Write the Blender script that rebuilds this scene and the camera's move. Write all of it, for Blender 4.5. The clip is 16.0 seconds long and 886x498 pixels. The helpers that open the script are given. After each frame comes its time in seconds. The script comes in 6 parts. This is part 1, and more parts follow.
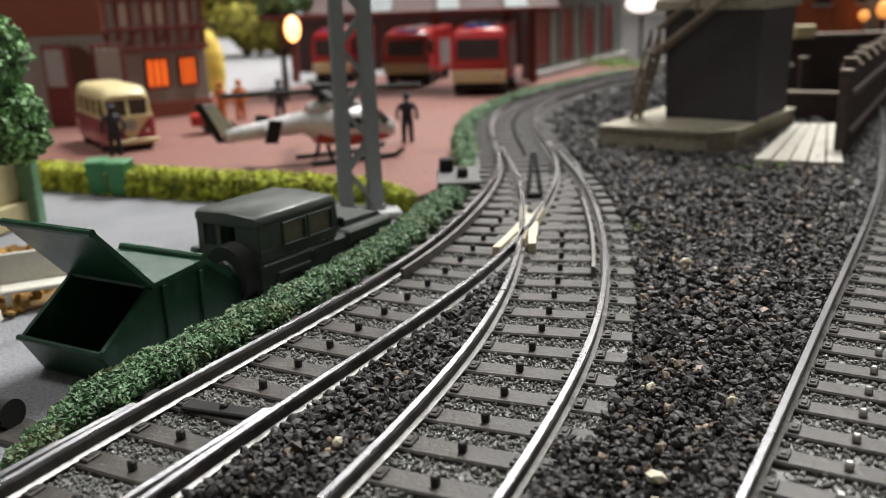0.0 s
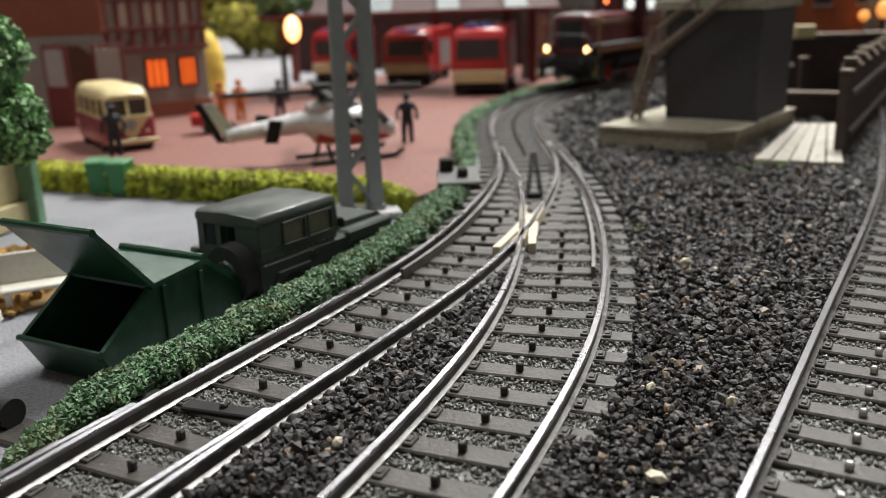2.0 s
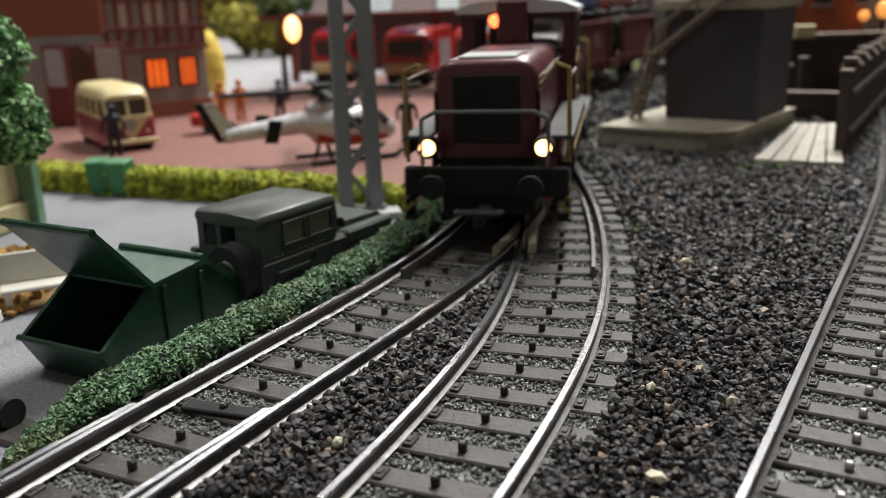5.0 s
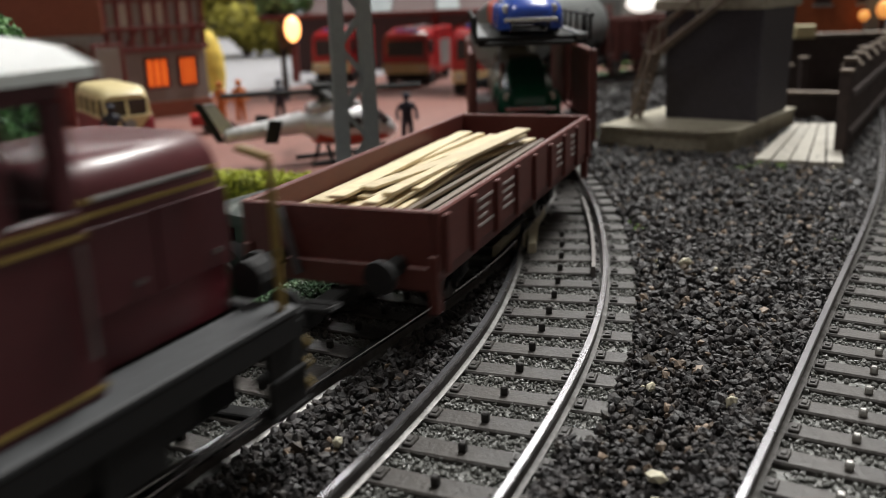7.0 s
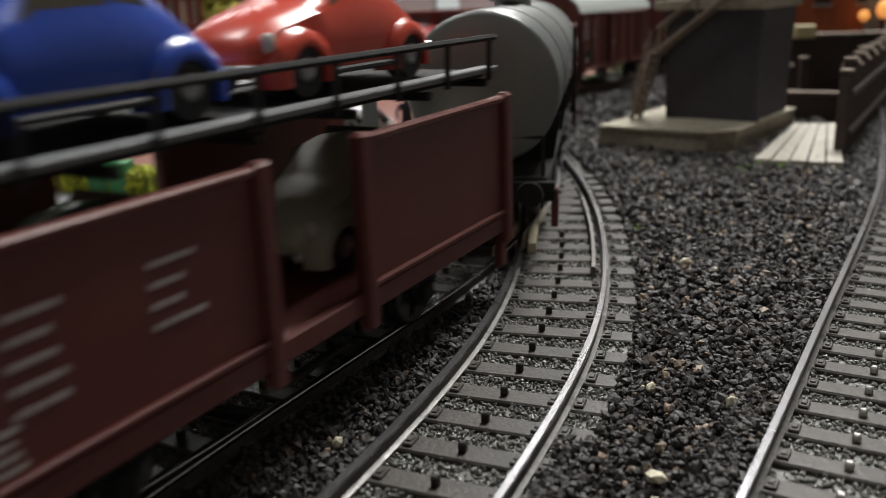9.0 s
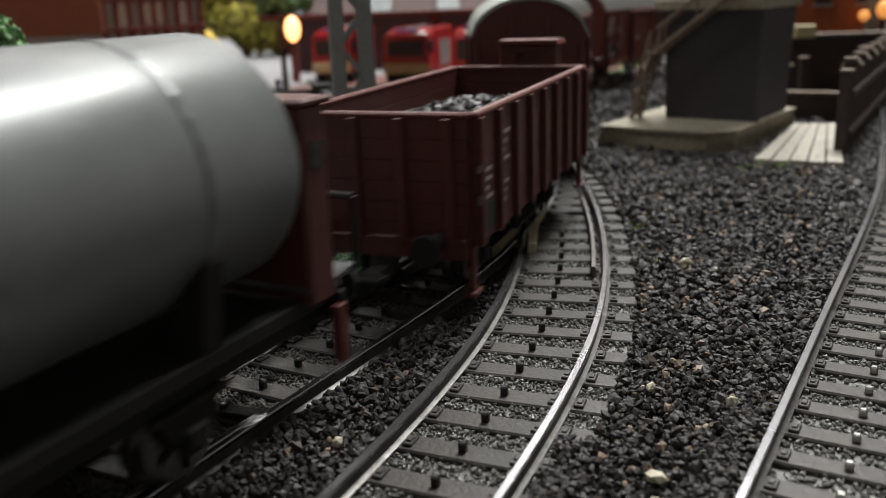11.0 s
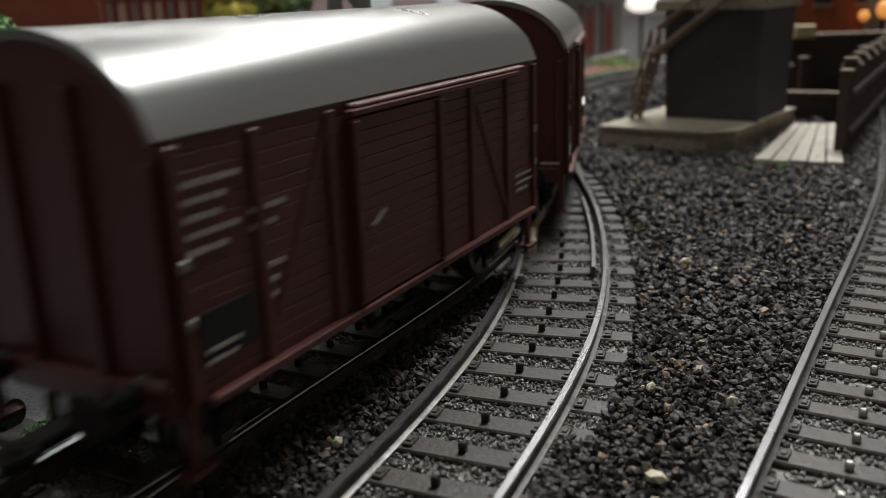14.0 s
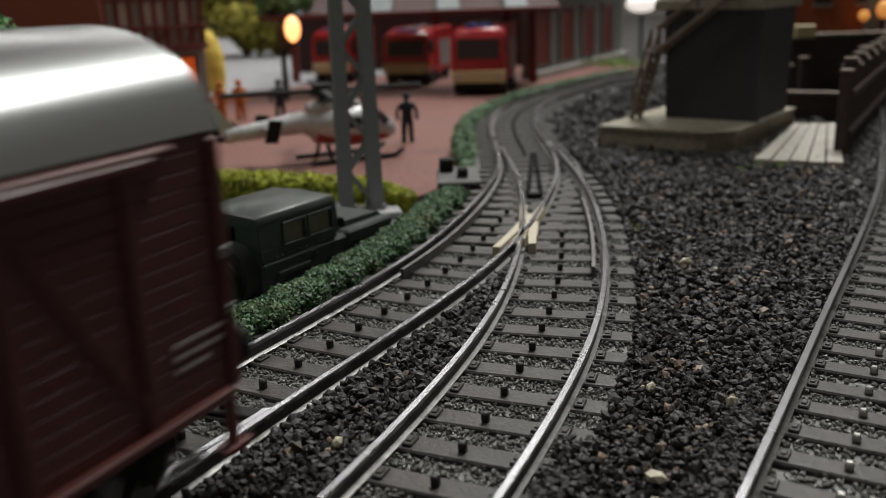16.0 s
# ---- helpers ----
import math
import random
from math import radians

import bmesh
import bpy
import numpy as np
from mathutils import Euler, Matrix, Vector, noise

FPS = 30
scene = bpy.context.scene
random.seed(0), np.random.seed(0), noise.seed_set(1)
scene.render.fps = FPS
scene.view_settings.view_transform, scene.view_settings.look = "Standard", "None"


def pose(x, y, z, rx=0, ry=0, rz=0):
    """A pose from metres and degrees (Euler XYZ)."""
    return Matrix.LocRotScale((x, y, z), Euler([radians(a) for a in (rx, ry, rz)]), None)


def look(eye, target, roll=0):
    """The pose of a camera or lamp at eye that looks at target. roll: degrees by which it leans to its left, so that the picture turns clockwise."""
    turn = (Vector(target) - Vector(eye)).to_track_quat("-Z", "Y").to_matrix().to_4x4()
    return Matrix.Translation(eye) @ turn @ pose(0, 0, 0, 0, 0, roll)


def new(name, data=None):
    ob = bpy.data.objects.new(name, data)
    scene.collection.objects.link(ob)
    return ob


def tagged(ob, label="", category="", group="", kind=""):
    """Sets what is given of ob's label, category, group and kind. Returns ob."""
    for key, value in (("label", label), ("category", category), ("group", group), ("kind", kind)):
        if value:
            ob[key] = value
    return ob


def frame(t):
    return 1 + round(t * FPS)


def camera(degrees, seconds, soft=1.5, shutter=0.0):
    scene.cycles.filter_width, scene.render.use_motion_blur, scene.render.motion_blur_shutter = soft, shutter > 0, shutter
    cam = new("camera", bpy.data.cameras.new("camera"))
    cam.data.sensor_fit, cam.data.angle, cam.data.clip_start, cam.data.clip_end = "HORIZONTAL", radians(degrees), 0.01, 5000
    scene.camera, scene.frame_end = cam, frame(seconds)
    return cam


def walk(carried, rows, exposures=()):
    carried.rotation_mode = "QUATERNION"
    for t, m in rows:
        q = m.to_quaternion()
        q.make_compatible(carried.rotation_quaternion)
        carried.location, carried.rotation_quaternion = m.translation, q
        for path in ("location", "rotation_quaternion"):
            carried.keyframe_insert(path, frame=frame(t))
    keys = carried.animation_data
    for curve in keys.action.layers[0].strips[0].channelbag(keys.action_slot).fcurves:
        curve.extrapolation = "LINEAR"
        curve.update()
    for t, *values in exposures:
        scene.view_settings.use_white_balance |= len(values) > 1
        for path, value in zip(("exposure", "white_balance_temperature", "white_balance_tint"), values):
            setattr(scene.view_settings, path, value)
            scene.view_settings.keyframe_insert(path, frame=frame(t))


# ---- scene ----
cam = camera(53.3, 16.0, soft=0.8, shutter=0.6)
cam.data.dof.use_dof = True
cam.data.dof.focus_distance = 0.130
cam.data.dof.aperture_fstop = 27
MM = 0.001
EYE = Matrix.Translation((0, 0, 0.05043)) @ pose(0, 0, 0, 90 - 16.217, 0, 0) @ pose(0, 0, 0, 0, 0, -2.056)
walk(cam, [(0.0, EYE), (16.0, EYE)], [(0.0, -0.05), (4.2, -0.08), (6.5, -0.36), (9.0, -0.36), (12.0, -0.42), (13.0, -0.5), (14.0, -0.68), (14.5, -0.92), (16.0, -1.0)])

# ---- light: a show hall with lamps over the far side of the layout ----
world = bpy.data.worlds.new("hall_light")
scene.world = world
world.use_nodes = True
world.node_tree.nodes["Background"].inputs[0].default_value = (0.9, 0.95, 1.0, 1)
world.node_tree.nodes["Background"].inputs[1].default_value = 0.075


def area(name, x, y, z, tx, ty, tz, w, h, watts, colour):
    lamp = bpy.data.lights.new(name, "AREA")
    lamp.shape, lamp.size, lamp.size_y, lamp.energy, lamp.color = "RECTANGLE", w, h, watts, colour
    ob = new(name, lamp)
    ob.matrix_world = look((x, y, z), (tx, ty, tz))
    return ob


area("ceiling_lamp", 0.46, 1.25, 1.32, 0.46, 1.249, 0.0, 0.14, 1.2, 36, (1.0, 0.985, 0.95))
area("ceiling_lamp", 0.44, 0.76, 1.38, 0.02, 0.25, 0.0, 0.5, 0.3, 23, (1.0, 0.985, 0.95))
area("ceiling_lamp", -0.25, 2.04, 0.97, 0.0, 0.2, 0.0, 1.9, 0.09, 9.5, (1.0, 0.985, 0.95))
area("ceiling_lamp", 0.22, 2.02, 1.22, 0.0, 0.2, 0.0, 0.6, 0.16, 3.4, (1.0, 0.985, 0.95))
area("ceiling_lamp", -0.6, 0.32, 1.35, -0.1, 0.32, 0.0, 0.4, 0.3, 8, (1.0, 0.985, 0.95))


# ---- mesh helpers, in millimetres ----
class Shape:
    def __init__(self):
        self.v, self.f = [], []

    def add(self, pts, faces, m=None):
        k = len(self.v)
        self.v += [tuple(m @ Vector(q)) if m else tuple(q) for q in pts]
        self.f += [tuple(i + k for i in f) for f in faces]
        return self

    def box(self, cx, cy, cz, sx, sy, sz, ch=0.0, rx=0, ry=0, rz=0):
        m = Matrix.Translation((cx, cy, cz)) @ Euler((radians(rx), radians(ry), radians(rz))).to_matrix().to_4x4()
        hx, hy, hz = sx / 2, sy / 2, sz / 2
        if ch <= 0:
            pts = [(i * hx, j * hy, k * hz) for k in (-1, 1) for j in (-1, 1) for i in (-1, 1)]
            fs = [(0, 2, 3, 1), (4, 5, 7, 6), (0, 1, 5, 4), (2, 6, 7, 3), (0, 4, 6, 2), (1, 3, 7, 5)]
            return self.add(pts, fs, m)
        c = min(ch, hx * 0.9, hy * 0.9, hz * 0.9)
        pts, ix = [], {}
        for i in (-1, 1):
            for j in (-1, 1):
                for k in (-1, 1):
                    for a in range(3):
                        q = [i * (hx - c), j * (hy - c), k * (hz - c)]
                        q[a] = (i, j, k)[a] * (hx, hy, hz)[a]
                        ix[(i, j, k, a)] = len(pts)
                        pts.append(q)
        fs = []
        for a in range(3):
            b, d = (a + 1) % 3, (a + 2) % 3
            for sgn in (-1, 1):
                loop = []
                for e, g in ((-1, -1), (1, -1), (1, 1), (-1, 1)):
                    key = [0, 0, 0]
                    key[a], key[b], key[d] = sgn, e, g
                    loop.append(ix[(*key, a)])
                fs.append(tuple(loop if sgn > 0 else loop[::-1]))
            for e in (-1, 1):
                for g in (-1, 1):
                    k0, k1 = [0, 0, 0], [0, 0, 0]
                    k0[a], k1[a] = -1, 1
                    k0[b] = k1[b] = e
                    k0[d] = k1[d] = g
                    loop = [ix[(*k0, b)], ix[(*k1, b)], ix[(*k1, d)], ix[(*k0, d)]]
                    fs.append(tuple(loop))
        for i in (-1, 1):
            for j in (-1, 1):
                for k in (-1, 1):
                    fs.append(tuple(ix[(i, j, k, a)] for a in range(3)))
        return self.add(pts, fs, m)

    def cyl(self, p0, p1, r0, r1=None, n=10):
        r1 = r0 if r1 is None else r1
        p0, p1 = Vector(p0), Vector(p1)
        m = (p1 - p0).to_track_quat("Z", "Y").to_matrix()
        pts = []
        for p, r in ((p0, r0), (p1, r1)):
            pts += [p + m @ Vector((r * math.cos(a), r * math.sin(a), 0)) for a in (2 * math.pi * i / n for i in range(n))]
        fs = [(i, (i + 1) % n, n + (i + 1) % n, n + i) for i in range(n)]
        fs += [tuple(range(n))[::-1], tuple(range(n, 2 * n))]
        return self.add(pts, fs)

    def prism(self, poly, a, b, axis="y"):
        n = len(poly)
        put = {"y": lambda u, w, t: (u, t, w), "x": lambda u, w, t: (t, u, w), "z": lambda u, w, t: (u, w, t)}[axis]
        pts = [put(u, w, a) for u, w in poly] + [put(u, w, b) for u, w in poly]
        fs = [(i, (i + 1) % n, n + (i + 1) % n, n + i) for i in range(n)] + [tuple(range(n))[::-1], tuple(range(n, 2 * n))]
        return self.add(pts, fs)

    def loft(self, rings, caps=True):
        n = len(rings[0])
        pts = [q for r in rings for q in r]
        fs = [(k * n + i, k * n + (i + 1) % n, (k + 1) * n + (i + 1) % n, (k + 1) * n + i) for k in range(len(rings) - 1) for i in range(n)]
        if caps:
            fs += [tuple(range(n))[::-1], tuple(range((len(rings) - 1) * n, len(rings) * n))]
        return self.add(pts, fs)

    def tube(self, pts, r, n=6):
        for a, b in zip(pts[:-1], pts[1:]):
            self.cyl(a, b, r, r, n)
        return self

    def ball(self, c, rx, ry=None, rz=None, n=10, k=6):
        ry, rz = ry or rx, rz or rx
        rings = []
        for j in range(k + 1):
            e = math.pi * (j / k - 0.5)
            w = max(math.cos(e), 0.02)
            rings.append([(c[0] + rx * w * math.cos(2 * math.pi * i / n), c[1] + ry * w * math.sin(2 * math.pi * i / n), c[2] + rz * math.sin(e)) for i in range(n)])
        return self.loft(rings)


def mesh_of(shape, smooth=0):
    me = bpy.data.meshes.new("mesh")
    me.from_pydata([(x * MM, y * MM, z * MM) for x, y, z in shape.v], [], shape.f)
    bm = bmesh.new()
    bm.from_mesh(me)
    bmesh.ops.recalc_face_normals(bm, faces=bm.faces)
    bm.to_mesh(me)
    bm.free()
    if smooth:
        me.shade_smooth()
        me.set_sharp_from_angle(angle=radians(smooth))
    return me


def part(name, shape, material, parent=None, label="", smooth=0, m=None):
    me = shape if isinstance(shape, bpy.types.Mesh) else mesh_of(shape, smooth)
    if material and not me.materials:
        me.materials.append(material)
    ob = new(name, me)
    ob.parent = parent
    if m:
        ob.matrix_basis = m
    if label:
        tagged(ob, label)
    return ob


def thing(name, label, category, m=None, group="", kind=""):
    ob = new(name)
    ob.empty_display_size = 0.01
    if m:
        ob.matrix_basis = m
    return tagged(ob, label, category, group, kind)


def at(x, y, z, rz=0, rx=0, ry=0):
    return pose(x * MM, y * MM, z * MM, rx, ry, rz)


# ---- materials ----
def mat(name, colour, rough=0.6, metal=0.0, vary=0.25, grain=900.0, bump=0.15, dirt=None, dirt_amount=0.0, patch=120.0, per_object=0.0, emit=None, strength=0.0, coat=0.0, island=0.0, depth=0.0004):
    m = bpy.data.materials.new(name)
    m.use_nodes = True
    nt = m.node_tree
    n, l = nt.nodes, nt.links
    b = n["Principled BSDF"]
    b.inputs["Roughness"].default_value, b.inputs["Metallic"].default_value = rough, metal
    b.inputs["Coat Weight"].default_value = coat
    b.inputs["Coat Roughness"].default_value = 0.15
    tc = n.new("ShaderNodeTexCoord")
    fine, big = n.new("ShaderNodeTexNoise"), n.new("ShaderNodeTexNoise")
    for t, s in ((fine, grain), (big, patch)):
        t.inputs["Scale"].default_value = s
        t.inputs["Detail"].default_value = 4
        l.new(tc.outputs["Object"], t.inputs["Vector"])
    ramp = n.new("ShaderNodeMapRange")
    ramp.inputs["From Min"].default_value, ramp.inputs["From Max"].default_value = 0.3, 0.7
    ramp.inputs["To Min"].default_value, ramp.inputs["To Max"].default_value = 1 - vary, 1 + vary
    add = n.new("ShaderNodeMath")
    add.operation = "MULTIPLY_ADD"
    l.new(fine.outputs["Fac"], add.inputs[0])
    add.inputs[1].default_value = 0.6
    half = n.new("ShaderNodeMath")
    half.operation = "MULTIPLY"
    half.inputs[1].default_value = 0.4
    l.new(big.outputs["Fac"], half.inputs[0])
    l.new(half.outputs[0], add.inputs[2])
    l.new(add.outputs[0], ramp.inputs["Value"])
    value = ramp.outputs[0]
    if per_object or island:
        src = n.new("ShaderNodeObjectInfo").outputs["Random"] if per_object else n.new("ShaderNodeNewGeometry").outputs["Random Per Island"]
        pr = n.new("ShaderNodeMapRange")
        amount = per_object or island
        pr.inputs["To Min"].default_value, pr.inputs["To Max"].default_value = 1 - amount, 1 + amount
        l.new(src, pr.inputs["Value"])
        mul = n.new("ShaderNodeMath")
        mul.operation = "MULTIPLY"
        l.new(value, mul.inputs[0])
        l.new(pr.outputs[0], mul.inputs[1])
        value = mul.outputs[0]
    mix = n.new("ShaderNodeVectorMath")
    mix.operation = "SCALE"
    mix.inputs[0].default_value = colour
    l.new(value, mix.inputs["Scale"])
    out = mix.outputs[0]
    if dirt:
        mx = n.new("ShaderNodeMix")
        mx.data_type = "RGBA"
        thr = n.new("ShaderNodeMapRange")
        thr.inputs["From Min"].default_value, thr.inputs["From Max"].default_value = 0.52, 0.72
        thr.inputs["To Max"].default_value = dirt_amount
        l.new(big.outputs["Fac"], thr.inputs["Value"])
        l.new(thr.outputs[0], mx.inputs["Factor"])
        l.new(out, mx.inputs["A"])
        mx.inputs["B"].default_value = (*dirt, 1)
        out = mx.outputs["Result"]
    l.new(out, b.inputs["Base Color"])
    rr = n.new("ShaderNodeMapRange")
    rr.inputs["To Min"].default_value, rr.inputs["To Max"].default_value = max(rough - 0.12, 0.02), min(rough + 0.12, 1)
    l.new(big.outputs["Fac"], rr.inputs["Value"])
    l.new(rr.outputs[0], b.inputs["Roughness"])
    if bump:
        bp = n.new("ShaderNodeBump")
        bp.inputs["Strength"].default_value, bp.inputs["Distance"].default_value = bump, depth
        l.new(fine.outputs["Fac"], bp.inputs["Height"])
        l.new(bp.outputs[0], b.inputs["Normal"])
    if emit:
        b.inputs["Emission Color"].default_value = (*emit, 1)
        b.inputs["Emission Strength"].default_value = strength
    return m


def glass(name, tint=(0.8, 0.85, 0.85), rough=0.05):
    m = bpy.data.materials.new(name)
    m.use_nodes = True
    b = m.node_tree.nodes["Principled BSDF"]
    b.inputs["Base Color"].default_value = (*tint, 1)
    b.inputs["Roughness"].default_value = rough
    b.inputs["Transmission Weight"].default_value = 1.0
    b.inputs["IOR"].default_value = 1.2
    return m


STEEL = mat("rail_steel", (0.38, 0.38, 0.40), 0.27, 1.0, 0.08, 700, 0.0, (0.24, 0.22, 0.21), 0.5, 22)
STEEL_DARK = mat("dark_rail_side", (0.15, 0.14, 0.135), 0.45, 0.7, 0.3, 900, 0.2)
RAIL_BASE = mat("dull_rail_foot", (0.25, 0.245, 0.24), 0.5, 1.0, 0.35, 900, 0.1, (0.06, 0.055, 0.05), 0.9, 150)
SLEEPER = mat("sleeper_plastic", (0.031, 0.0275, 0.025), 0.46, 0.0, 0.3, 1500, 0.3, (0.09, 0.078, 0.066), 0.5, 90, per_object=0.15)
STUD = mat("contact_stud", (0.035, 0.033, 0.032), 0.35, 0.4, 0.3)
STUD_BRIGHT = mat("worn_contact_stud", (0.55, 0.54, 0.52), 0.3, 1.0, 0.2)
ROADBED = mat("grey_track_bed", (0.125, 0.127, 0.118), 0.38, 0.0, 0.25, 1600, 0.4, island=0.15)
BALLAST = mat("dark_ballast", (0.0245, 0.0222, 0.0228), 0.58, 0.0, 0.5, 1200, 0.6, (0.075, 0.060, 0.048), 0.55, 420, island=0.9)
PALE_STONE = mat("pale_stone", (0.62, 0.58, 0.44), 0.6, 0.0, 0.2, 1500, 0.4)
GROUND = mat("dark_gravel_bed", (0.03, 0.027, 0.026), 0.8, 0.0, 0.4, 900, 1.0, depth=0.001)
ASPHALT = mat("grey_model_road", (0.215, 0.22, 0.24), 0.85, 0.0, 0.45, 1500, 0.8, (0.13, 0.135, 0.15), 0.5, 35)
BRICK_YARD = mat("red_brick_paving", (0.20, 0.086, 0.068), 0.75, 0.0, 0.3, 500, 0.4, (0.13, 0.062, 0.052), 0.7, 28)
FROG = mat("pale_frog_plastic", (0.62, 0.56, 0.42), 0.4, 0.0, 0.15)
HEDGE = mat("dark_green_flock", (0.075, 0.15, 0.07), 0.6, 0.0, 0.3, 700, 0.3, (0.15, 0.17, 0.075), 0.7, 160, island=0.75)
# Both hedge cores hold the shade between crumbs as a darker green.
HEDGE_CORE_SHADE = mat("hedge_core_shade", (0.02, 0.045, 0.018), 0.9, 0.0, 0.4, 700, 0.8)
LIME = mat("lime_green_flock", (0.33, 0.36, 0.035), 0.8, 0.0, 0.3, 700, 0.3, island=0.5)
LIME_CORE_SHADE = mat("lime_core_shade", (0.12, 0.15, 0.02), 0.9, 0.0, 0.4, 700, 0.8)
MAROON = mat("maroon_loco_paint", (0.085, 0.014, 0.019), 0.38, 0.0, 0.12, 900, 0.05, (0.15, 0.05, 0.05), 0.25, 60, coat=0.15)
OXIDE = mat("oxide_red_wagon_plastic", (0.115, 0.027, 0.021), 0.5, 0.0, 0.18, 900, 0.12, (0.16, 0.06, 0.045), 0.4, 70)
OXIDE_VAN = mat("red_brown_van_plastic", (0.092, 0.025, 0.021), 0.46, 0.0, 0.18, 900, 0.12, (0.10, 0.035, 0.028), 0.4, 70)
SILVER_ROOF = mat("silver_roof_paint", (0.31, 0.32, 0.315), 0.29, 0.8, 0.05, 1500, 0.03, patch=7.0)
GREY_ROOF = mat("grey_roof_paint", (0.33, 0.355, 0.335), 0.5, 0.0, 0.08, 1500, 0.04)
WHITE_ROOF = mat("pale_grey_cab_roof", (0.60, 0.63, 0.62), 0.4, 0.0, 0.1, 900, 0.08)
BLACK = mat("black_frame_plastic", (0.010, 0.010, 0.0105), 0.84, 0.0, 0.3, 900, 0.15)
GOLD = mat("yellow_lining_paint", (0.30, 0.21, 0.055), 0.45, 0.0, 0.15)
RED_WHEEL = mat("red_wheel", (0.42, 0.03, 0.03), 0.45, 0.0, 0.2)
WHEEL_STEEL = mat("wheel_steel", (0.35, 0.34, 0.33), 0.35, 1.0, 0.2)
GREY_FRAME = mat("grey_running_board", (0.115, 0.122, 0.128), 0.5, 0.0, 0.2)
WHITE_MARK = mat("white_lettering", (0.42, 0.38, 0.36), 0.6, 0.0, 0.15)
HEADLIGHT = mat("headlight_lens", (1.0, 0.8, 0.5), 0.3, emit=(1.0, 0.55, 0.2), strength=7)
ORANGE_LAMP = mat("orange_beacon", (1.0, 0.25, 0.05), 0.3, emit=(1.0, 0.14, 0.04), strength=5)
TANK_GREY = mat("grey_tank_paint", (0.19, 0.205, 0.205), 0.36, 0.35, 0.08, 900, 0.04)
COAL = mat("coal", (0.025, 0.025, 0.027), 0.45, 0.0, 0.4, 1200, 0.5, island=0.4)
WOOD_PALE = mat("pale_wood_strip", (0.62, 0.52, 0.33), 0.6, 0.0, 0.2, 500, 0.2, (0.35, 0.26, 0.15), 0.4, 120, per_object=0.15)
WOOD_DARK = mat("dark_wood_strip", (0.13, 0.10, 0.075), 0.6, 0.0, 0.3, 500, 0.2, per_object=0.2)
WINDOW = glass("window_glass")
BOARD_GREY = mat("dark_running_board", (0.055, 0.058, 0.062), 0.6, 0.0, 0.3)
DARK_PANE = mat("dark_small_pane", (0.03, 0.025, 0.025), 0.2)


# ---- track lines: start x, y, heading, curvatures (1/m) over a length ----
def line(x, y, heading, curvature, length, lead=0.0, step=1.0):
    n = int(length / step) + 1
    s = np.linspace(0, length, n)
    k = np.interp(s, np.linspace(0, length, len(curvature)), curvature) * 1e-3
    ds = s[1] - s[0]
    th = heading + np.concatenate([[0], np.cumsum((k[1:] + k[:-1]) / 2 * ds)])
    mid = (th[1:] + th[:-1]) / 2
    xs = x + np.concatenate([[0], np.cumsum(np.sin(mid) * ds)])
    ys = y + np.concatenate([[0], np.cumsum(np.cos(mid) * ds)])
    if lead:
        m = int(lead / step)
        back = np.arange(-m, 0) * step
        s = np.concatenate([back, s])
        xs = np.concatenate([x + np.sin(heading) * back, xs])
        ys = np.concatenate([y + np.cos(heading) * back, ys])
        th = np.concatenate([np.full(m, heading), th])
    return s, xs, ys, th


def extend(track, curvature, length):
    s, xs, ys, th = track
    s2, x2, y2, t2 = line(xs[-1], ys[-1], th[-1], curvature, length)
    return np.concatenate([s, s2[1:] + s[-1]]), np.concatenate([xs, x2[1:]]), np.concatenate([ys, y2[1:]]), np.concatenate([th, t2[1:]])


MAIN = line(-41.343, 85.224, 0.453, [2.336, -0.093, -4.508, -1.397, -4.537, -0.18, 4.016, 4.02, 3.289, 2.049, 0.756, -0.537], 520, lead=260)
MAIN = extend(extend(MAIN, [-0.5, -4.0, -4.0, 0.0], 140), [0.0, 0.0], 1100)
MAIN = (MAIN[0] + 21.4, *MAIN[1:])
BRANCH = extend(line(-19.441, 50.419, 0.458, [0.054, -1.859, -4.032, -2.043, -1.94, -2.124], 220, lead=60), [-0.6, -0.2], 60)
SIDE = line(-4.726, 11.138, 0.63, [-1.711, 0.244, -1.135], 260, lead=40)
SIDE = extend(SIDE, [-0.6, 0.6], 260)


def on(track, s, off=0.0, z=0.0):
    ss, xs, ys, th = track
    x, y, t = np.interp(s, ss, xs), np.interp(s, ss, ys), np.interp(s, ss, th)
    return (x + off * math.cos(t), y - off * math.sin(t), z), t


def sweep(track, s0, s1, off, profile, step=3.0, shape=None, shift=None):
    """A profile of (sideways, height) swept along a track."""
    n = max(2, int(abs(s1 - s0) / step) + 1)
    rings = []
    for i in range(n):
        s = s0 + (s1 - s0) * i / (n - 1)
        o = off + (shift(i / (n - 1)) if shift else 0)
        rings.append([on(track, s, o + a, h)[0] for a, h in profile])
    return (shape or Shape()).loft(rings)


FLAT = Matrix.Identity(4)


def sleeper_shape(width, deep):
    s = Shape().box(0, 0, -3.1, width, deep, 1.5, 0.25)
    for side in (-1, 1):
        for inner in (-1, 1):
            s.box(side * 8.65 + inner * 1.75, 0, -2.2, 1.3, deep * 0.62, 0.5, 0.12)
            s.box(side * 8.65 + inner * 1.75, 0, -1.9, 0.7, deep * 0.3, 0.3, 0.08)
    return s


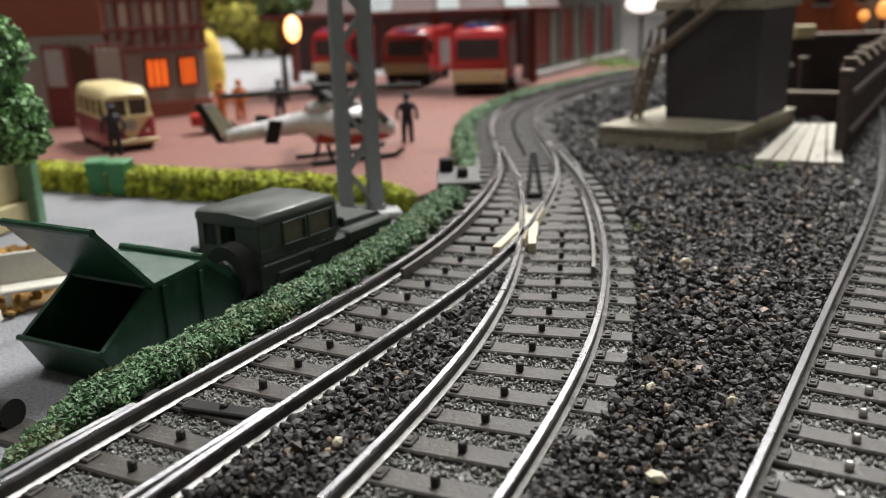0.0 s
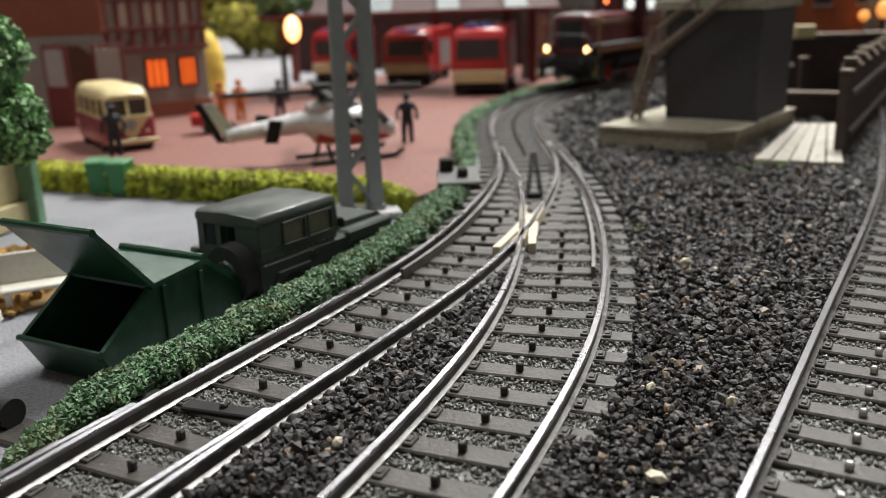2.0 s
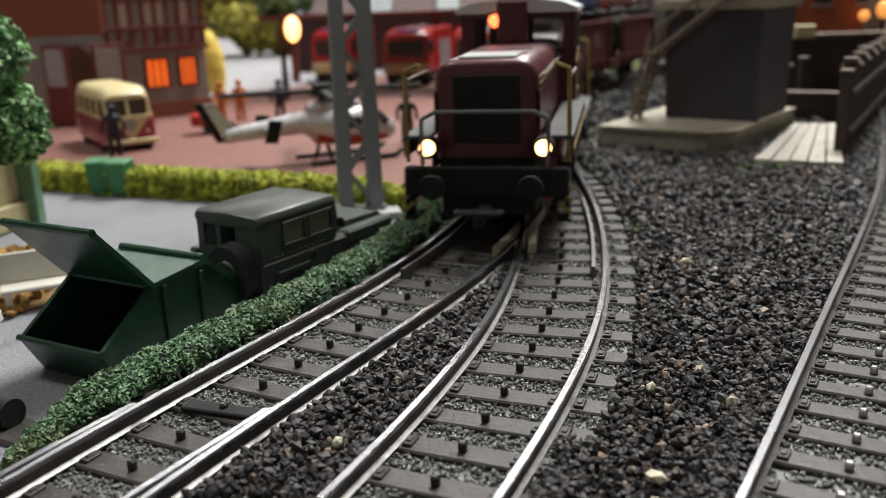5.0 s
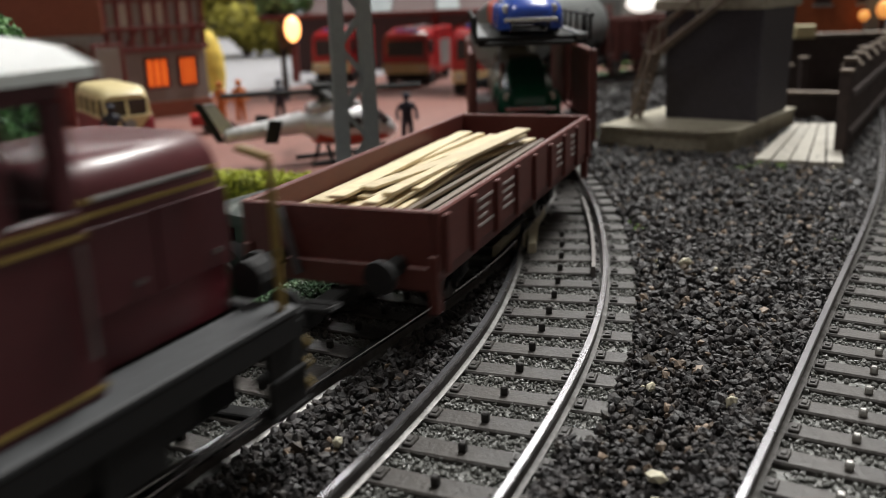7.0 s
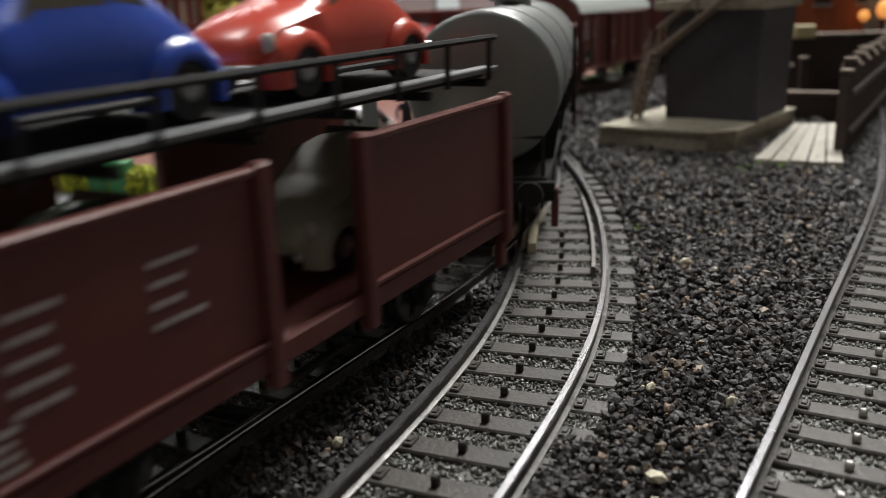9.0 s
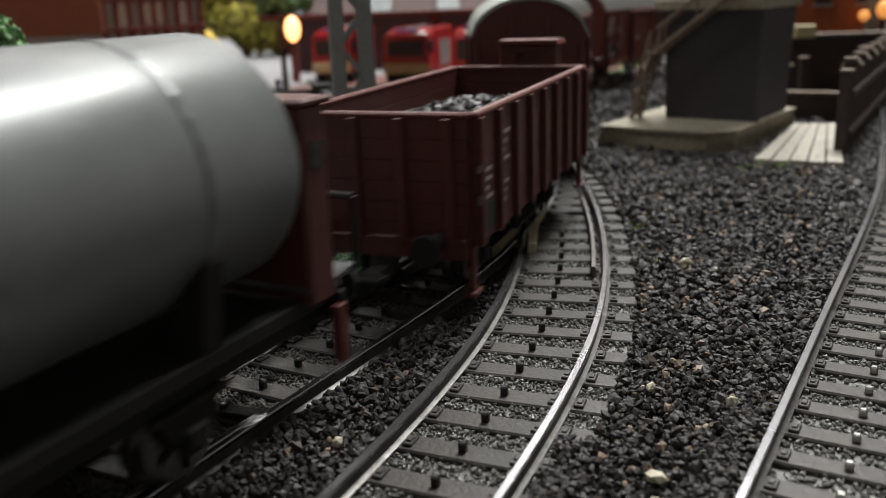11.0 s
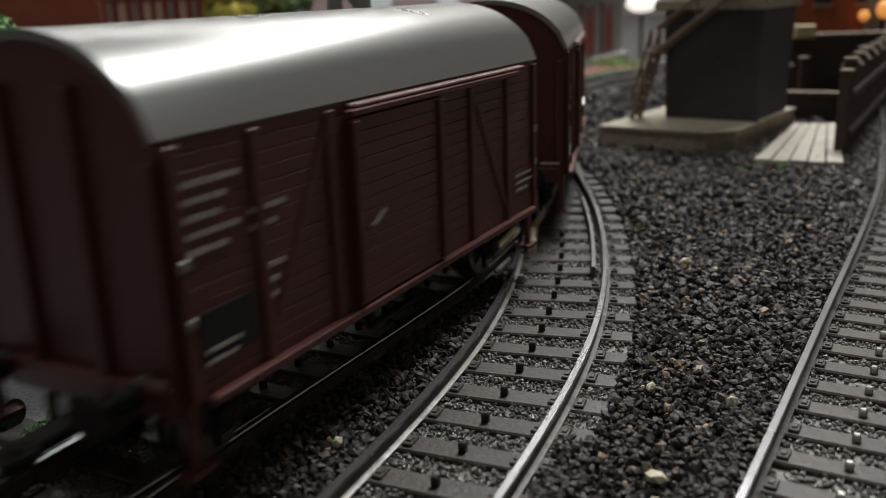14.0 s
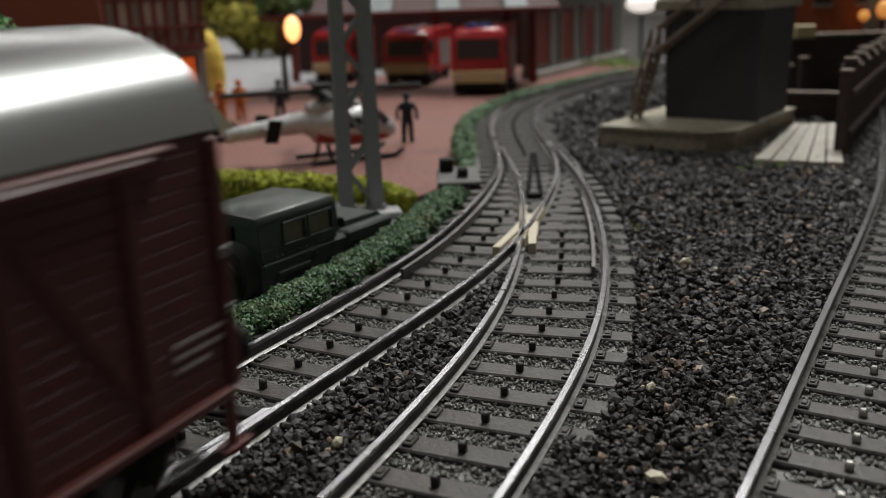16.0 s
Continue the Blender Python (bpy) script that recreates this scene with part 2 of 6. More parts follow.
def lay_track(label, track, s0, s1, pitch, width, deep, skip=(), stud_material=None, first=0.0, drop=0.0):
    t = thing("railway_track", label, "railway track", group="railway tracks")
    bed = [(-width / 2 - 5.0, -6.2), (-width / 2 - 0.6, -3.15), (width / 2 + 0.6, -3.15), (width / 2 + 5.0, -6.2)]
    part("track_bed", sweep(track, s0, s1, 0, bed, 4), ROADBED, t, "moulded grey ballast bed", m=at(0, 0, -drop))
    me, st = mesh_of(sleeper_shape(width, deep)), mesh_of(Shape().box(0, 0, -1.9, 1.0, 1.0, 1.1, 0.2) if stud_material else Shape().box(0, 0, -1.75, 1.0, 1.0, 1.4, 0.2))
    me.materials.append(SLEEPER)
    st.materials.append(stud_material or STUD)
    s = s0 + first
    while s < s1:
        (x, y, _), h = on(track, s)
        sl = part("sleeper", me, None, t, m=at(x, y, -drop, -math.degrees(h)))
        if not any(a < s < b for a, b in skip):
            part("stud", st, None, sl)
        s += pitch
    return t


RAIL_HEAD = [(-0.52, -0.14), (-0.42, 0.0), (0.42, 0.0), (0.52, -0.14), (0.48, -0.6), (0.2, -0.8), (-0.2, -0.8), (-0.48, -0.6)]
RAIL_WEB = [(-0.2, -0.8), (0.2, -0.8), (0.24, -2.05), (-0.24, -2.05)]
RAIL_FOOT = [(-0.85, -2.3), (-0.25, -2.0), (0.25, -2.0), (0.85, -2.3), (0.85, -2.5), (-0.85, -2.5)]


def lay_rail(t, track, s0, s1, off, shift=None, name="rail", label=""):
    rail = part(name, sweep(track, s0, s1, off, RAIL_HEAD, 2.5, shift=shift), STEEL, t, label, smooth=35)
    part("rail_web", sweep(track, s0, s1, off, RAIL_WEB, 2.5, shift=shift), STEEL_DARK, rail, "dark rail web")
    part("rail_foot", sweep(track, s0, s1, off, RAIL_FOOT, 2.5, shift=shift), RAIL_BASE, rail, "bright rail foot")
    return rail


left = lay_track("curved model railway track with dark plastic sleepers", MAIN, -60, 640, 8.1, 30, 4.0, skip=((160, 235),), first=1.0)
for off in (-8.65, 8.65):
    lay_rail(left, MAIN, -60, 640, off)
branch = lay_track("curving branch track of a model turnout, shiny rails", BRANCH, -40, 215, 8.1, 29, 4.0, first=8.0, drop=0.07, skip=((150, 260),))
lay_rail(branch, BRANCH, -40, 262, 8.65)
lay_rail(branch, BRANCH, -40, 252, -8.65)
side = lay_track("model railway side track with bright centre studs", SIDE, -30, 500, 7.2, 30, 3.6, stud_material=STUD_BRIGHT, first=5.6)
for off in (-8.65, 8.65):
    lay_rail(side, SIDE, -30, 500, off)

# ---- ground ----
def sheet(name, poly, z, material, label, category="ground"):
    ob = part(name, Shape().prism(poly, z - 3, z, "z"), material)
    return tagged(ob, label, category, kind="structure")


sheet("ground", [(-1450, -700), (1450, -700), (1450, 2100), (-1450, 2100)], -17, GROUND, "dark layout baseboard covered in fine black gravel")
def beside(track, s0, s1, off, n):
    return [on(track, s0 + (s1 - s0) * i / (n - 1), off)[0][:2] for i in range(n)]


# ---- the train ----
SPEED = 100.0
RIDERS = []


def wheelset(parent, y, r, gauge=14.4, colour=None, spokes=False):
    s = Shape()
    for side in (-1, 1):
        s.cyl((side * (gauge / 2 + 0.2), 0, 0), (side * (gauge / 2 + 2.6), 0, 0), r, r, 20)
        s.cyl((side * (gauge / 2 - 0.7), 0, 0), (side * (gauge / 2 + 0.2), 0, 0), r + 0.9, r + 0.9, 20)
    s.cyl((-gauge / 2, 0, 0), (gauge / 2, 0, 0), 1.0, 1.0, 8)
    ob = part("wheelset", s, WHEEL_STEEL, parent, smooth=40, m=at(0, y, r))
    disc = Shape()
    for side in (-1, 1):
        for k in range(6):
            a = k * math.pi / 3
            disc.cyl((side * (gauge / 2 + 2.7), 0, 0), (side * (gauge / 2 + 2.7), math.cos(a) * r * 0.8, math.sin(a) * r * 0.8), 0.55, 0.45, 6)
        disc.cyl((side * (gauge / 2 + 2.2), 0, 0), (side * (gauge / 2 + 3.3), 0, 0), 1.4, 1.2, 10)
    if colour:
        for side in (-1, 1):
            disc.cyl((side * (gauge / 2 + 2.5), 0, 0), (side * (gauge / 2 + 2.72), 0, 0), r * 0.82, r * 0.82, 20)
    part("spokes", disc, colour or BLACK, ob)
    RIDERS.append((ob, None, None, (y, r)))
    return ob


def coupler(parent, y, out):
    s = Shape().box(0, y + out * 4, 7.0, 3.2, 9, 1.4, 0.3)
    s.tube([(-4.5, y + out * 9, 8.3), (4.5, y + out * 9, 8.3), (4.5, y + out * 12, 8.6), (-4.5, y + out * 12, 8.6), (-4.5, y + out * 9, 8.3)], 0.5)
    s.box(0, y + out * 8.5, 6.5, 2, 4, 3.0, 0.4)
    part("coupler", s, BLACK, parent, "black loop coupler")


def buffers(parent, y, out, z=12.2):
    for side in (-1, 1):
        s = Shape().cyl((side * 10, y, z), (side * 10, y + out * 4.0, z), 1.5, 1.3, 10)
        s.cyl((side * 10, y + out * 4.0, z), (side * 10, y + out * 6.4, z), 0.9, 0.9, 8)
        s.cyl((side * 10, y + out * 6.4, z), (side * 10, y + out * 7.2, z), 2.6, 2.5, 14)
        part("buffer", s, BLACK, parent, smooth=40)


def marks(parent, side_x, y0, z0, rows, wide, high, gap, slant=0):
    """Rows of unreadable lettering as pale bars on a side."""
    for r in range(rows):
        s = Shape()
        y = y0
        while y < y0 + wide * (1 - 0.18 * ((r * 7) % 3)):
            w = 0.7 + 0.9 * random.random()
            s.box(side_x, y + w / 2, z0 - r * gap, 0.12, w, high)
            y += w + 0.35
        part("lettering", s, WHITE_MARK, parent, "row of small white lettering")


def underframe(v, length, base, z=10.5, width=25, beam=MAROON):
    h = length / 2
    s = Shape().box(0, 0, z + 0.2, width - 3, length - 1, 3.4, 0.3)
    for side in (-1, 1):
        s.box(side * (width / 2 - 4.0), 0, z - 0.4, 1.4, length - 2, 3.0, 0.3)
    part("underframe", s, BLACK, v)
    for y in (-base / 2, base / 2):
        wheelset(v, y, 5.4)
        for side in (-1, 1):
            g = Shape().prism([(y - 5.5, z - 1), (y + 5.5, z - 1), (y + 1.5, 3.2), (y - 1.5, 3.2)], side * 11.2 - 0.5, side * 11.2 + 0.5, "x")
            g.box(side * 12, y, 5.4, 1.4, 3.4, 2.6, 0.4)
            g.box(side * 11.8, y, 9.0, 0.8, 12.5, 0.9, 0.2)
            part("axle_guard", g, BLACK, v)
            b = Shape().box(side * 8.6, y + 6.6, 5.2, 1.6, 1.0, 4.2, 0.3).box(side * 8.6, y - 6.6, 5.2, 1.6, 1.0, 4.2, 0.3)
            part("brake_shoe", b, BLACK, v)
    for side in (-1, 1):
        st = Shape().box(side * 12.6, 0, 5.5, 1.4, 14, 0.7, 0.15)
        for q in (-6, 6):
            st.box(side * 12.4, q, 8.0, 0.6, 0.8, 5.2)
        part("footstep", st, BLACK, v)
    for y, out in ((-h, -1), (h, 1)):
        coupler(v, y, out)
        buffers(v, y, out)


def plank_side(s, x, y0, y1, z0, z1, n, t=1.1):
    right, d = [], (z1 - z0) / n
    for i in range(n):
        a, b = z0 + d * i, z0 + d * (i + 1)
        right += [(0.0, a + 0.10), (0.0, b - 0.10), (-0.11, b)]
    prof = [(x + t / 2 + q, z) for q, z in right] + [(x - t / 2 - q, z) for q, z in right[::-1]]
    return s.prism(prof, y0, y1, "y")


def roof_shape(half, eave, crown, length, over=0.8, t=1.0, n=20):
    prof, inner = [], []
    for i in range(n + 1):
        a = -1 + 2 * i / n
        z = eave + (crown - eave) * max(0, 1 - abs(a) ** 2.1) ** 0.62
        prof.append((a * (half + over), z))
        inner.append((a * (half + over - t * 0.6), z - t if abs(a) < 1 else z - 0.4))
    return Shape().prism(prof + inner[::-1], -length / 2 - over, length / 2 + over, "y"), prof


def van(label, length, roof, plain=False):
    v = thing("goods_van", label, "railway wagon", group="goods vans of the train")
    half, floor, eave, crown = 15.8, 11.5, 38.3, 48.5
    underframe(v, length, 73)
    h = length / 2
    # sides of boards with posts, a sliding door on a rail
    for side in (-1, 1):
        part("side_wall", plank_side(Shape(), side * half, -h + 0.6, h - 0.6, floor, eave, 16, 1.2), OXIDE_VAN, v)
        for y in (-h + 0.9, -h * 0.72, -h * 0.42, h * 0.42, h * 0.72, h - 0.9):
            part("post", Shape().box(side * (half + 0.75), y, (floor + eave) / 2 - 0.3, 0.8, 1.5, eave - floor - 0.8, 0.15), OXIDE_VAN, v)
        for y0, y1 in ((-h * 0.72, -h * 0.42), (h * 0.72, h * 0.42)):
            a = math.degrees(math.atan2(24, y1 - y0))
            part("brace", Shape().box(side * (half + 0.65), (y0 + y1) / 2, (floor + eave) / 2, 0.5, math.hypot(24, y1 - y0), 1.1, 0.1, rx=a), OXIDE_VAN, v)
        d0, d1 = (-16.0, 8.0) if plain else (-13.0, 24.0)
        door = part("sliding_door", plank_side(Shape(), side * (half + 1.1), d0, d1, floor + 0.6, eave - 2.2, 14, 0.9), OXIDE_VAN, v, "sliding plank door")
        for y in ((d0 + 0.8, d1 - 0.8) if plain else (d0 + 0.8, d0 + 12, d1 - 12, d1 - 0.8)):
            part("door_batten", Shape().box(side * (half + 1.8), y, (floor + eave) / 2 - 0.8, 0.6, 1.3, eave - floor - 3.4, 0.12), OXIDE_VAN, door)
        part("door_handle", Shape().tube([(side * (half + 2.3), d0 + 2, 22), (side * (half + 2.9), d0 + 2, 22.5), (side * (half + 2.9), d0 + 5, 24)], 0.3), WHEEL_STEEL, door, "small metal handle")
        part("door_rail", Shape().box(side * (half + 1.5), d0 + 26, eave - 1.5, 1.0, 52, 0.9, 0.2), OXIDE_VAN, v)
        part("lower_rail", Shape().box(side * (half + 1.3), 0, floor - 0.2, 1.3, h * 1.9, 1.1, 0.2), OXIDE_VAN, v)
        for y, z, n, w, gap in ((-44.5, 33.6, 5, 7.5, 1.7), (-34.6, 29.0 if plain else 33.2, 2 if plain else 5, 5.0, 1.8), (-33.6, 22.4, 3, 3.4, 1.7)):
            marks(v, side * (half + 0.75), y, z, n, w, 0.6, gap)
        part("chalk_board", Shape().box(side * (half + 0.75), -39.5, 17.8, 0.4, 8.5, 5.5), BLACK, v, "black chalk board")
        marks(v, side * (half + 1.0), -43.2, 16.4, 2, 5, 0.45, 1.2)
        marks(v, side * (half + 0.75), h * 0.80, 18.6, 3, 7.5, 0.45, 1.3)
        for y in (-h * 0.98, h * 0.98):
            part("corner_step", Shape().box(side * (half - 0.5), y, 7.4, 0.8, 1.6, 8.0).box(side * (half - 0.5), y, 3.8, 2.2, 4.0, 0.6), OXIDE_VAN, v)
            part("lamp_iron", Shape().box(side * (half + 0.9), y, 26, 0.8, 1.4, 1.4, 0.2).box(side * (half + 0.9), y, 20, 0.8, 1.2, 1.2, 0.2), WHEEL_STEEL, v, "small metal bracket")
    roof_s, prof = roof_shape(half, eave, crown, length)
    for y, out in ((-h, -1), (h, 1)):
        end = [(-half + 0.4, floor), (half - 0.4, floor)] + [(a * 0.955, z - 0.9) for a, z in prof[::-1]]
        part("end_wall", Shape().prism(end, y - out * 0.2, y - out * 1.4, "y"), OXIDE_VAN, v)
        for x in (-half + 1, -5, 5, half - 1):
            part("end_post", Shape().box(x, y + out * 0.3, (floor + 36) / 2 + (3 if abs(x) < 8 else 0), 1.5, 1.0, 36 - floor + (8 if abs(x) < 8 else 0), 0.15), OXIDE_VAN, v)
        part("buffer_beam", Shape().box(0, y + out * 0.4, 11.6, 30, 1.4, 3.4, 0.2), OXIDE_VAN, v)
        part("grab_rail", Shape().tube([(half * 0.7, y + out * 0.4, 14), (half * 0.7, y + out * 1.6, 14.3), (half * 0.95, y + out * 1.6, 14.3)], 0.3), WHEEL_STEEL, v)
    part("roof", roof_s, roof, v, "smooth curved roof", smooth=30)
    part("door_rail_hood", Shape().box(half + 0.6, 12, eave - 0.6, 2.4, 54, 0.5, 0.15, ry=12), OXIDE_VAN, v)
    return v


def locomotive():
    v = thing("diesel_locomotive", "maroon diesel shunting locomotive with yellow lines and pale cab roof", "locomotive")
    h = 60.0
    # frame, running boards and buffer beams
    part("frame", Shape().box(0, 0, 11.0, 20, 108, 13, 0.5), BLACK, v)
    for side in (-1, 1):
        # the board lies high beside the front bonnet and low from the cab on
        for y0, y1, z in ((-54.5, 4.2, 21.2), (4.6, 56.0, 16.3)):
            part("running_board", Shape().box(side * 14.9, (y0 + y1) / 2, z, 6.0, y1 - y0, 0.9, 0.2), BOARD_GREY, v, "dark grey running board")
        part("side_sill", Shape().box(side * 17.4, -25.1, 19.1, 0.9, 58.6, 4.2, 0.2), MAROON, v)
        part("sill_line", Shape().box(side * 17.95, -25.1, 18.7, 0.14, 58, 0.7), GOLD, v, "yellow line")
        part("side_sill", Shape().box(side * 17.4, 30.3, 14.4, 0.9, 51.4, 3.0, 0.2), BLACK, v, "black rear sill")
        part("valance", Shape().box(side * 16.4, 4, 12.4, 1.0, 70, 5.0, 0.3), BLACK, v)
        for y in (-28, 1, 30):
            part("spring", Shape().box(side * 14.5, y, 9.2, 2, 9, 2.2, 0.5), BLACK, v)
        part("coupling_rod", Shape().box(side * 12.6, 1, 5.2, 0.8, 60, 1.3, 0.2).box(side * 12.6, 1, 5.2, 1.2, 4, 2.4, 0.4), WHEEL_STEEL, v, "steel coupling rod")
        for y in (-54, 54):
            st = Shape().box(side * 16.8, y, 9.5, 0.8, 7, 10.5, 0.2)
            st.box(side * 16.2, y, 4.5, 3.0, 7, 0.7, 0.15).box(side * 16.2, y, 9.0, 3.0, 7, 0.7, 0.15)
            part("step", st, BLACK, v)
            for k in range(3):
                part("warning_stripe", Shape().box(side * 16.5, y + (-3.6 if y < 0 else 3.6), 7.0 + 2.6 * k, 3.2, 0.2, 0.9, ry=side * 38), GOLD, v, "yellow warning stripe")
            rail = [(side * 17.0, y, 16), (side * 17.0, y, 35), (side * 14, y, 36.2)] if y < 0 else [(side * 17.0, y, 13), (side * 17.0, y, 34), (side * 13, y, 35)]
            part("handrail", Shape().tube(rail, 0.5), GOLD, v, "yellow handrail")
        part("side_rail", Shape().tube([(side * 17.0, -52, 33), (side * 17.0, -30, 33)], 0.35), WHEEL_STEEL, v)
    for y, c in ((-28, RED_WHEEL), (1, RED_WHEEL), (30, RED_WHEEL)):
        wheelset(v, y, 6.8, colour=c)
    for y, out in ((-57.5, -1), (57.5, 1)):
        part("buffer_beam", Shape().box(0, y, 12.6, 34, 1.8, 6.2, 0.4), BLACK, v)
        coupler(v, y, out)
        buffers(v, y, out, 12.6)
        for side in (-1, 1):
            part("headlight_housing", Shape().cyl((side * 12, y + out * 0.2, 19.5), (side * 12, y - out * 3, 19.5), 2.3, 2.3, 14), BLACK, v)
            if out < 0:
                part("headlight", Shape().ball((side * 12, y - 0.3, 19.6), 1.7, 0.6, 1.7, 12, 6), HEADLIGHT, v, "glowing warm headlight", smooth=60)
            else:
                part("tail_lamp", Shape().ball((side * 12, y + 0.3, 19.6), 1.6, 0.6, 1.6, 12, 6), GREY_FRAME, v, smooth=60)
    part("front_rail", Shape().tube([(-13, -58, 16), (-13, -58, 25.5), (-10, -58, 27), (10, -58, 27), (13, -58, 25.5), (13, -58, 16)], 0.45), GREY_FRAME, v, "grey front handrail")

    # hoods with rounded shoulders
    def hood(name, y0, y1, half, top, lines=True):
        ring = [(-half, 16.6)] + [(-half + 4 - 4 * math.cos(a), top - 4 + 4 * math.sin(a)) for a in np.linspace(0, math.pi / 2, 6)]
        ring += [(-x, z) for x, z in ring[::-1]]
        rings = []
        for y, k in ((y0, 1.2), (y0 + 0.5, 0.5), (y0 + 1.4, 0.0), (y1 - 1.4, 0.0), (y1 - 0.5, 0.5), (y1, 1.2)):
            rings.append([(x * (1 - k / half), y, z - (k if z > 20 else 0)) for x, z in ring])
        part(name, Shape().loft(rings), MAROON, v, "maroon bonnet with rounded edges", smooth=40)
        for side in (-1, 1):
            for z in (33.2, 31.8):
                part("lining", Shape().box(side * (half + 0.06), (y0 + y1) / 2, z, 0.14, y1 - y0 - 2.5, 0.5), GOLD, v, "thin yellow line")
            part("bonnet_rail", Shape().tube([(side * (half + 0.7), y0 + 4, top - 3.6), (side * (half + 0.7), y1 - 4, top - 3.6)], 0.3), WHEEL_STEEL, v, "thin steel grab rail")
            n = max(2, int((y1 - y0) / 11))
            for i in range(n):
                y = y0 + (i + 0.5) * (y1 - y0) / n
                part("bonnet_door", Shape().box(side * (half + 0.12), y, 26.4, 0.3, (y1 - y0) / n - 0.6, 8.6, 0.1), MAROON, v)
                part("door_latch", Shape().box(side * (half + 0.4), y + 3, 24, 0.4, 0.9, 0.5), WHEEL_STEEL, v)

    hood("front_bonnet", -54, 4.3, 10.8, 37.0)
    hood("rear_bonnet", 30.7, 54, 10.8, 37.0)
    part("bonnet_seam", Shape().box(0, -24, 36.95, 14, 0.5, 0.4).box(0, -38, 36.95, 14, 0.5, 0.4), BLACK, v)
    part("radiator", Shape().box(0, -54.2, 27, 14, 0.8, 14, 0.3), BLACK, v)
    part("front_hatch", Shape().box(0, -46, 37.2, 12, 12, 0.8, 0.3), GREY_ROOF, v, "grey bonnet hatch")
    part("exhaust_housing", Shape().box(-0.9, 1.6, 42.4, 7.8, 5.4, 11.6, 0.8), MAROON, v)
    part("exhaust_cap", Shape().box(-0.9, 1.6, 48.4, 6.2, 3.8, 0.8, 0.3), BLACK, v)
    part("beacon", Shape().ball((-5.4, 0.0, 42.8), 1.7, 1.1, 1.7, 12, 6), ORANGE_LAMP, v, "glowing orange lamp", smooth=60)
    part("beacon_bracket", Shape().box(-5.4, 1.0, 41, 3.2, 1.4, 8, 0.3), BLACK, v)
    # cab with window openings
    hw, y0, y1, z0, z1 = 14.6, 5.0, 30.0, 16.6, 45.0
    for side in (-1, 1):
        part("cab_side_panel", Shape().box(side * hw, (y0 + y1) / 2, (z0 + 34) / 2, 1.2, y1 - y0, 34 - z0, 0.2), MAROON, v)
        part("cab_side_top", Shape().box(side * hw, (y0 + y1) / 2, 44.2, 1.2, y1 - y0, 2.4, 0.2), MAROON, v)
        for y, w in ((y0 + 1.5, 3.0), (22.1, 2.6), (y1 - 1.1, 2.2)):
            part("window_post", Shape().box(side * hw, y, 38.5, 1.2, w, 9.1, 0.1), MAROON, v)
        part("cab_window", Shape().box(side * (hw - 0.1), 14.4, 38.5, 0.5, 12.8, 9.2), WINDOW, v, "clear side window")
        part("cab_window", Shape().box(side * (hw - 0.1), 25.6, 38.5, 0.5, 4.6, 9.2), WINDOW, v, "narrow cab window")
        frame_s = Shape()
        for z in (42.6, 34.4):
            frame_s.box(side * (hw + 0.7), 14.4, z, 0.4, 12.8, 0.6, 0.1)
        for y in (8.2, 20.6):
            frame_s.box(side * (hw + 0.7), y, 38.5, 0.4, 0.6, 8.4, 0.1)
        part("window_frame", frame_s, GREY_FRAME, v, "pale window frame")
        part("cab_line", Shape().box(side * (hw + 0.68), 17.5, 17.7, 0.14, 25, 0.5), GOLD, v, "thin yellow line")
        part("cab_grab_rail", Shape().tube([(side * (hw + 1.4), 28.6, 21), (side * (hw + 1.4), 28.6, 31)], 0.3), WHEEL_STEEL, v, "thin steel grab rail")
        for z in (33.0, 31.6):
            part("lining", Shape().box(side * (hw + 0.68), (y0 + y1) / 2, z, 0.14, y1 - y0, 0.45), GOLD, v, "thin yellow line")
        part("crest", Shape().box(side * (hw + 0.7), 15.2, 26.8, 0.2, 2.6, 2.8), GOLD, v, "small yellow emblem plate")
        for k in range(2):
            part("number_bar", Shape().box(side * (hw + 0.7), 15.2, 23.6 - 3.6 * k, 0.2, 5.5 - 2.5 * k, 0.9), GOLD, v, "yellow bar of lettering")
        part("cab_step", Shape().box(side * 15.6, 30, 8, 3.5, 8, 0.8, 0.2).box(side * 17.1, 30, 11, 0.6, 8, 6), BLACK, v)
    for y in (y0, y1):
        part("cab_end_panel", Shape().box(0, y, (z0 + 34) / 2, 2 * hw - 1.3, 1.2, 34 - z0, 0.2), MAROON, v)
        part("cab_end_top", Shape().box(0, y, 44.2, 2 * hw - 1.3, 1.2, 2.4, 0.2), MAROON, v)
        for x in (-hw + 1.7, 0, hw - 1.7):
            part("window_post", Shape().box(x, y, 38.5, 2.0 if x else 4.0, 1.2, 9.0, 0.1), MAROON, v)
        for x in (-7.6, 7.6):
            part("cab_end_window", Shape().box(x, y, 38.6, 10.6, 0.4, 9), WINDOW, v)
    part("cab_floor", Shape().box(0, (y0 + y1) / 2, 17.4, 27, 24, 1.2), BLACK, v)
    part("control_desk", Shape().box(0, 17, 24, 16, 6, 14, 0.8), GREY_FRAME, v)
    prof = [(-hw - 1.4, 44.6), (-hw - 1.3, 45.6), (-12, 47.2), (-6, 48.0), (0, 48.3), (6, 48.0), (12, 47.2), (hw + 1.3, 45.6), (hw + 1.4, 44.6)]
    part("cab_roof", Shape().prism(prof, y0 - 4.4, y1 + 3.2, "y"), WHITE_ROOF, v, "pale grey cab roof", smooth=25)
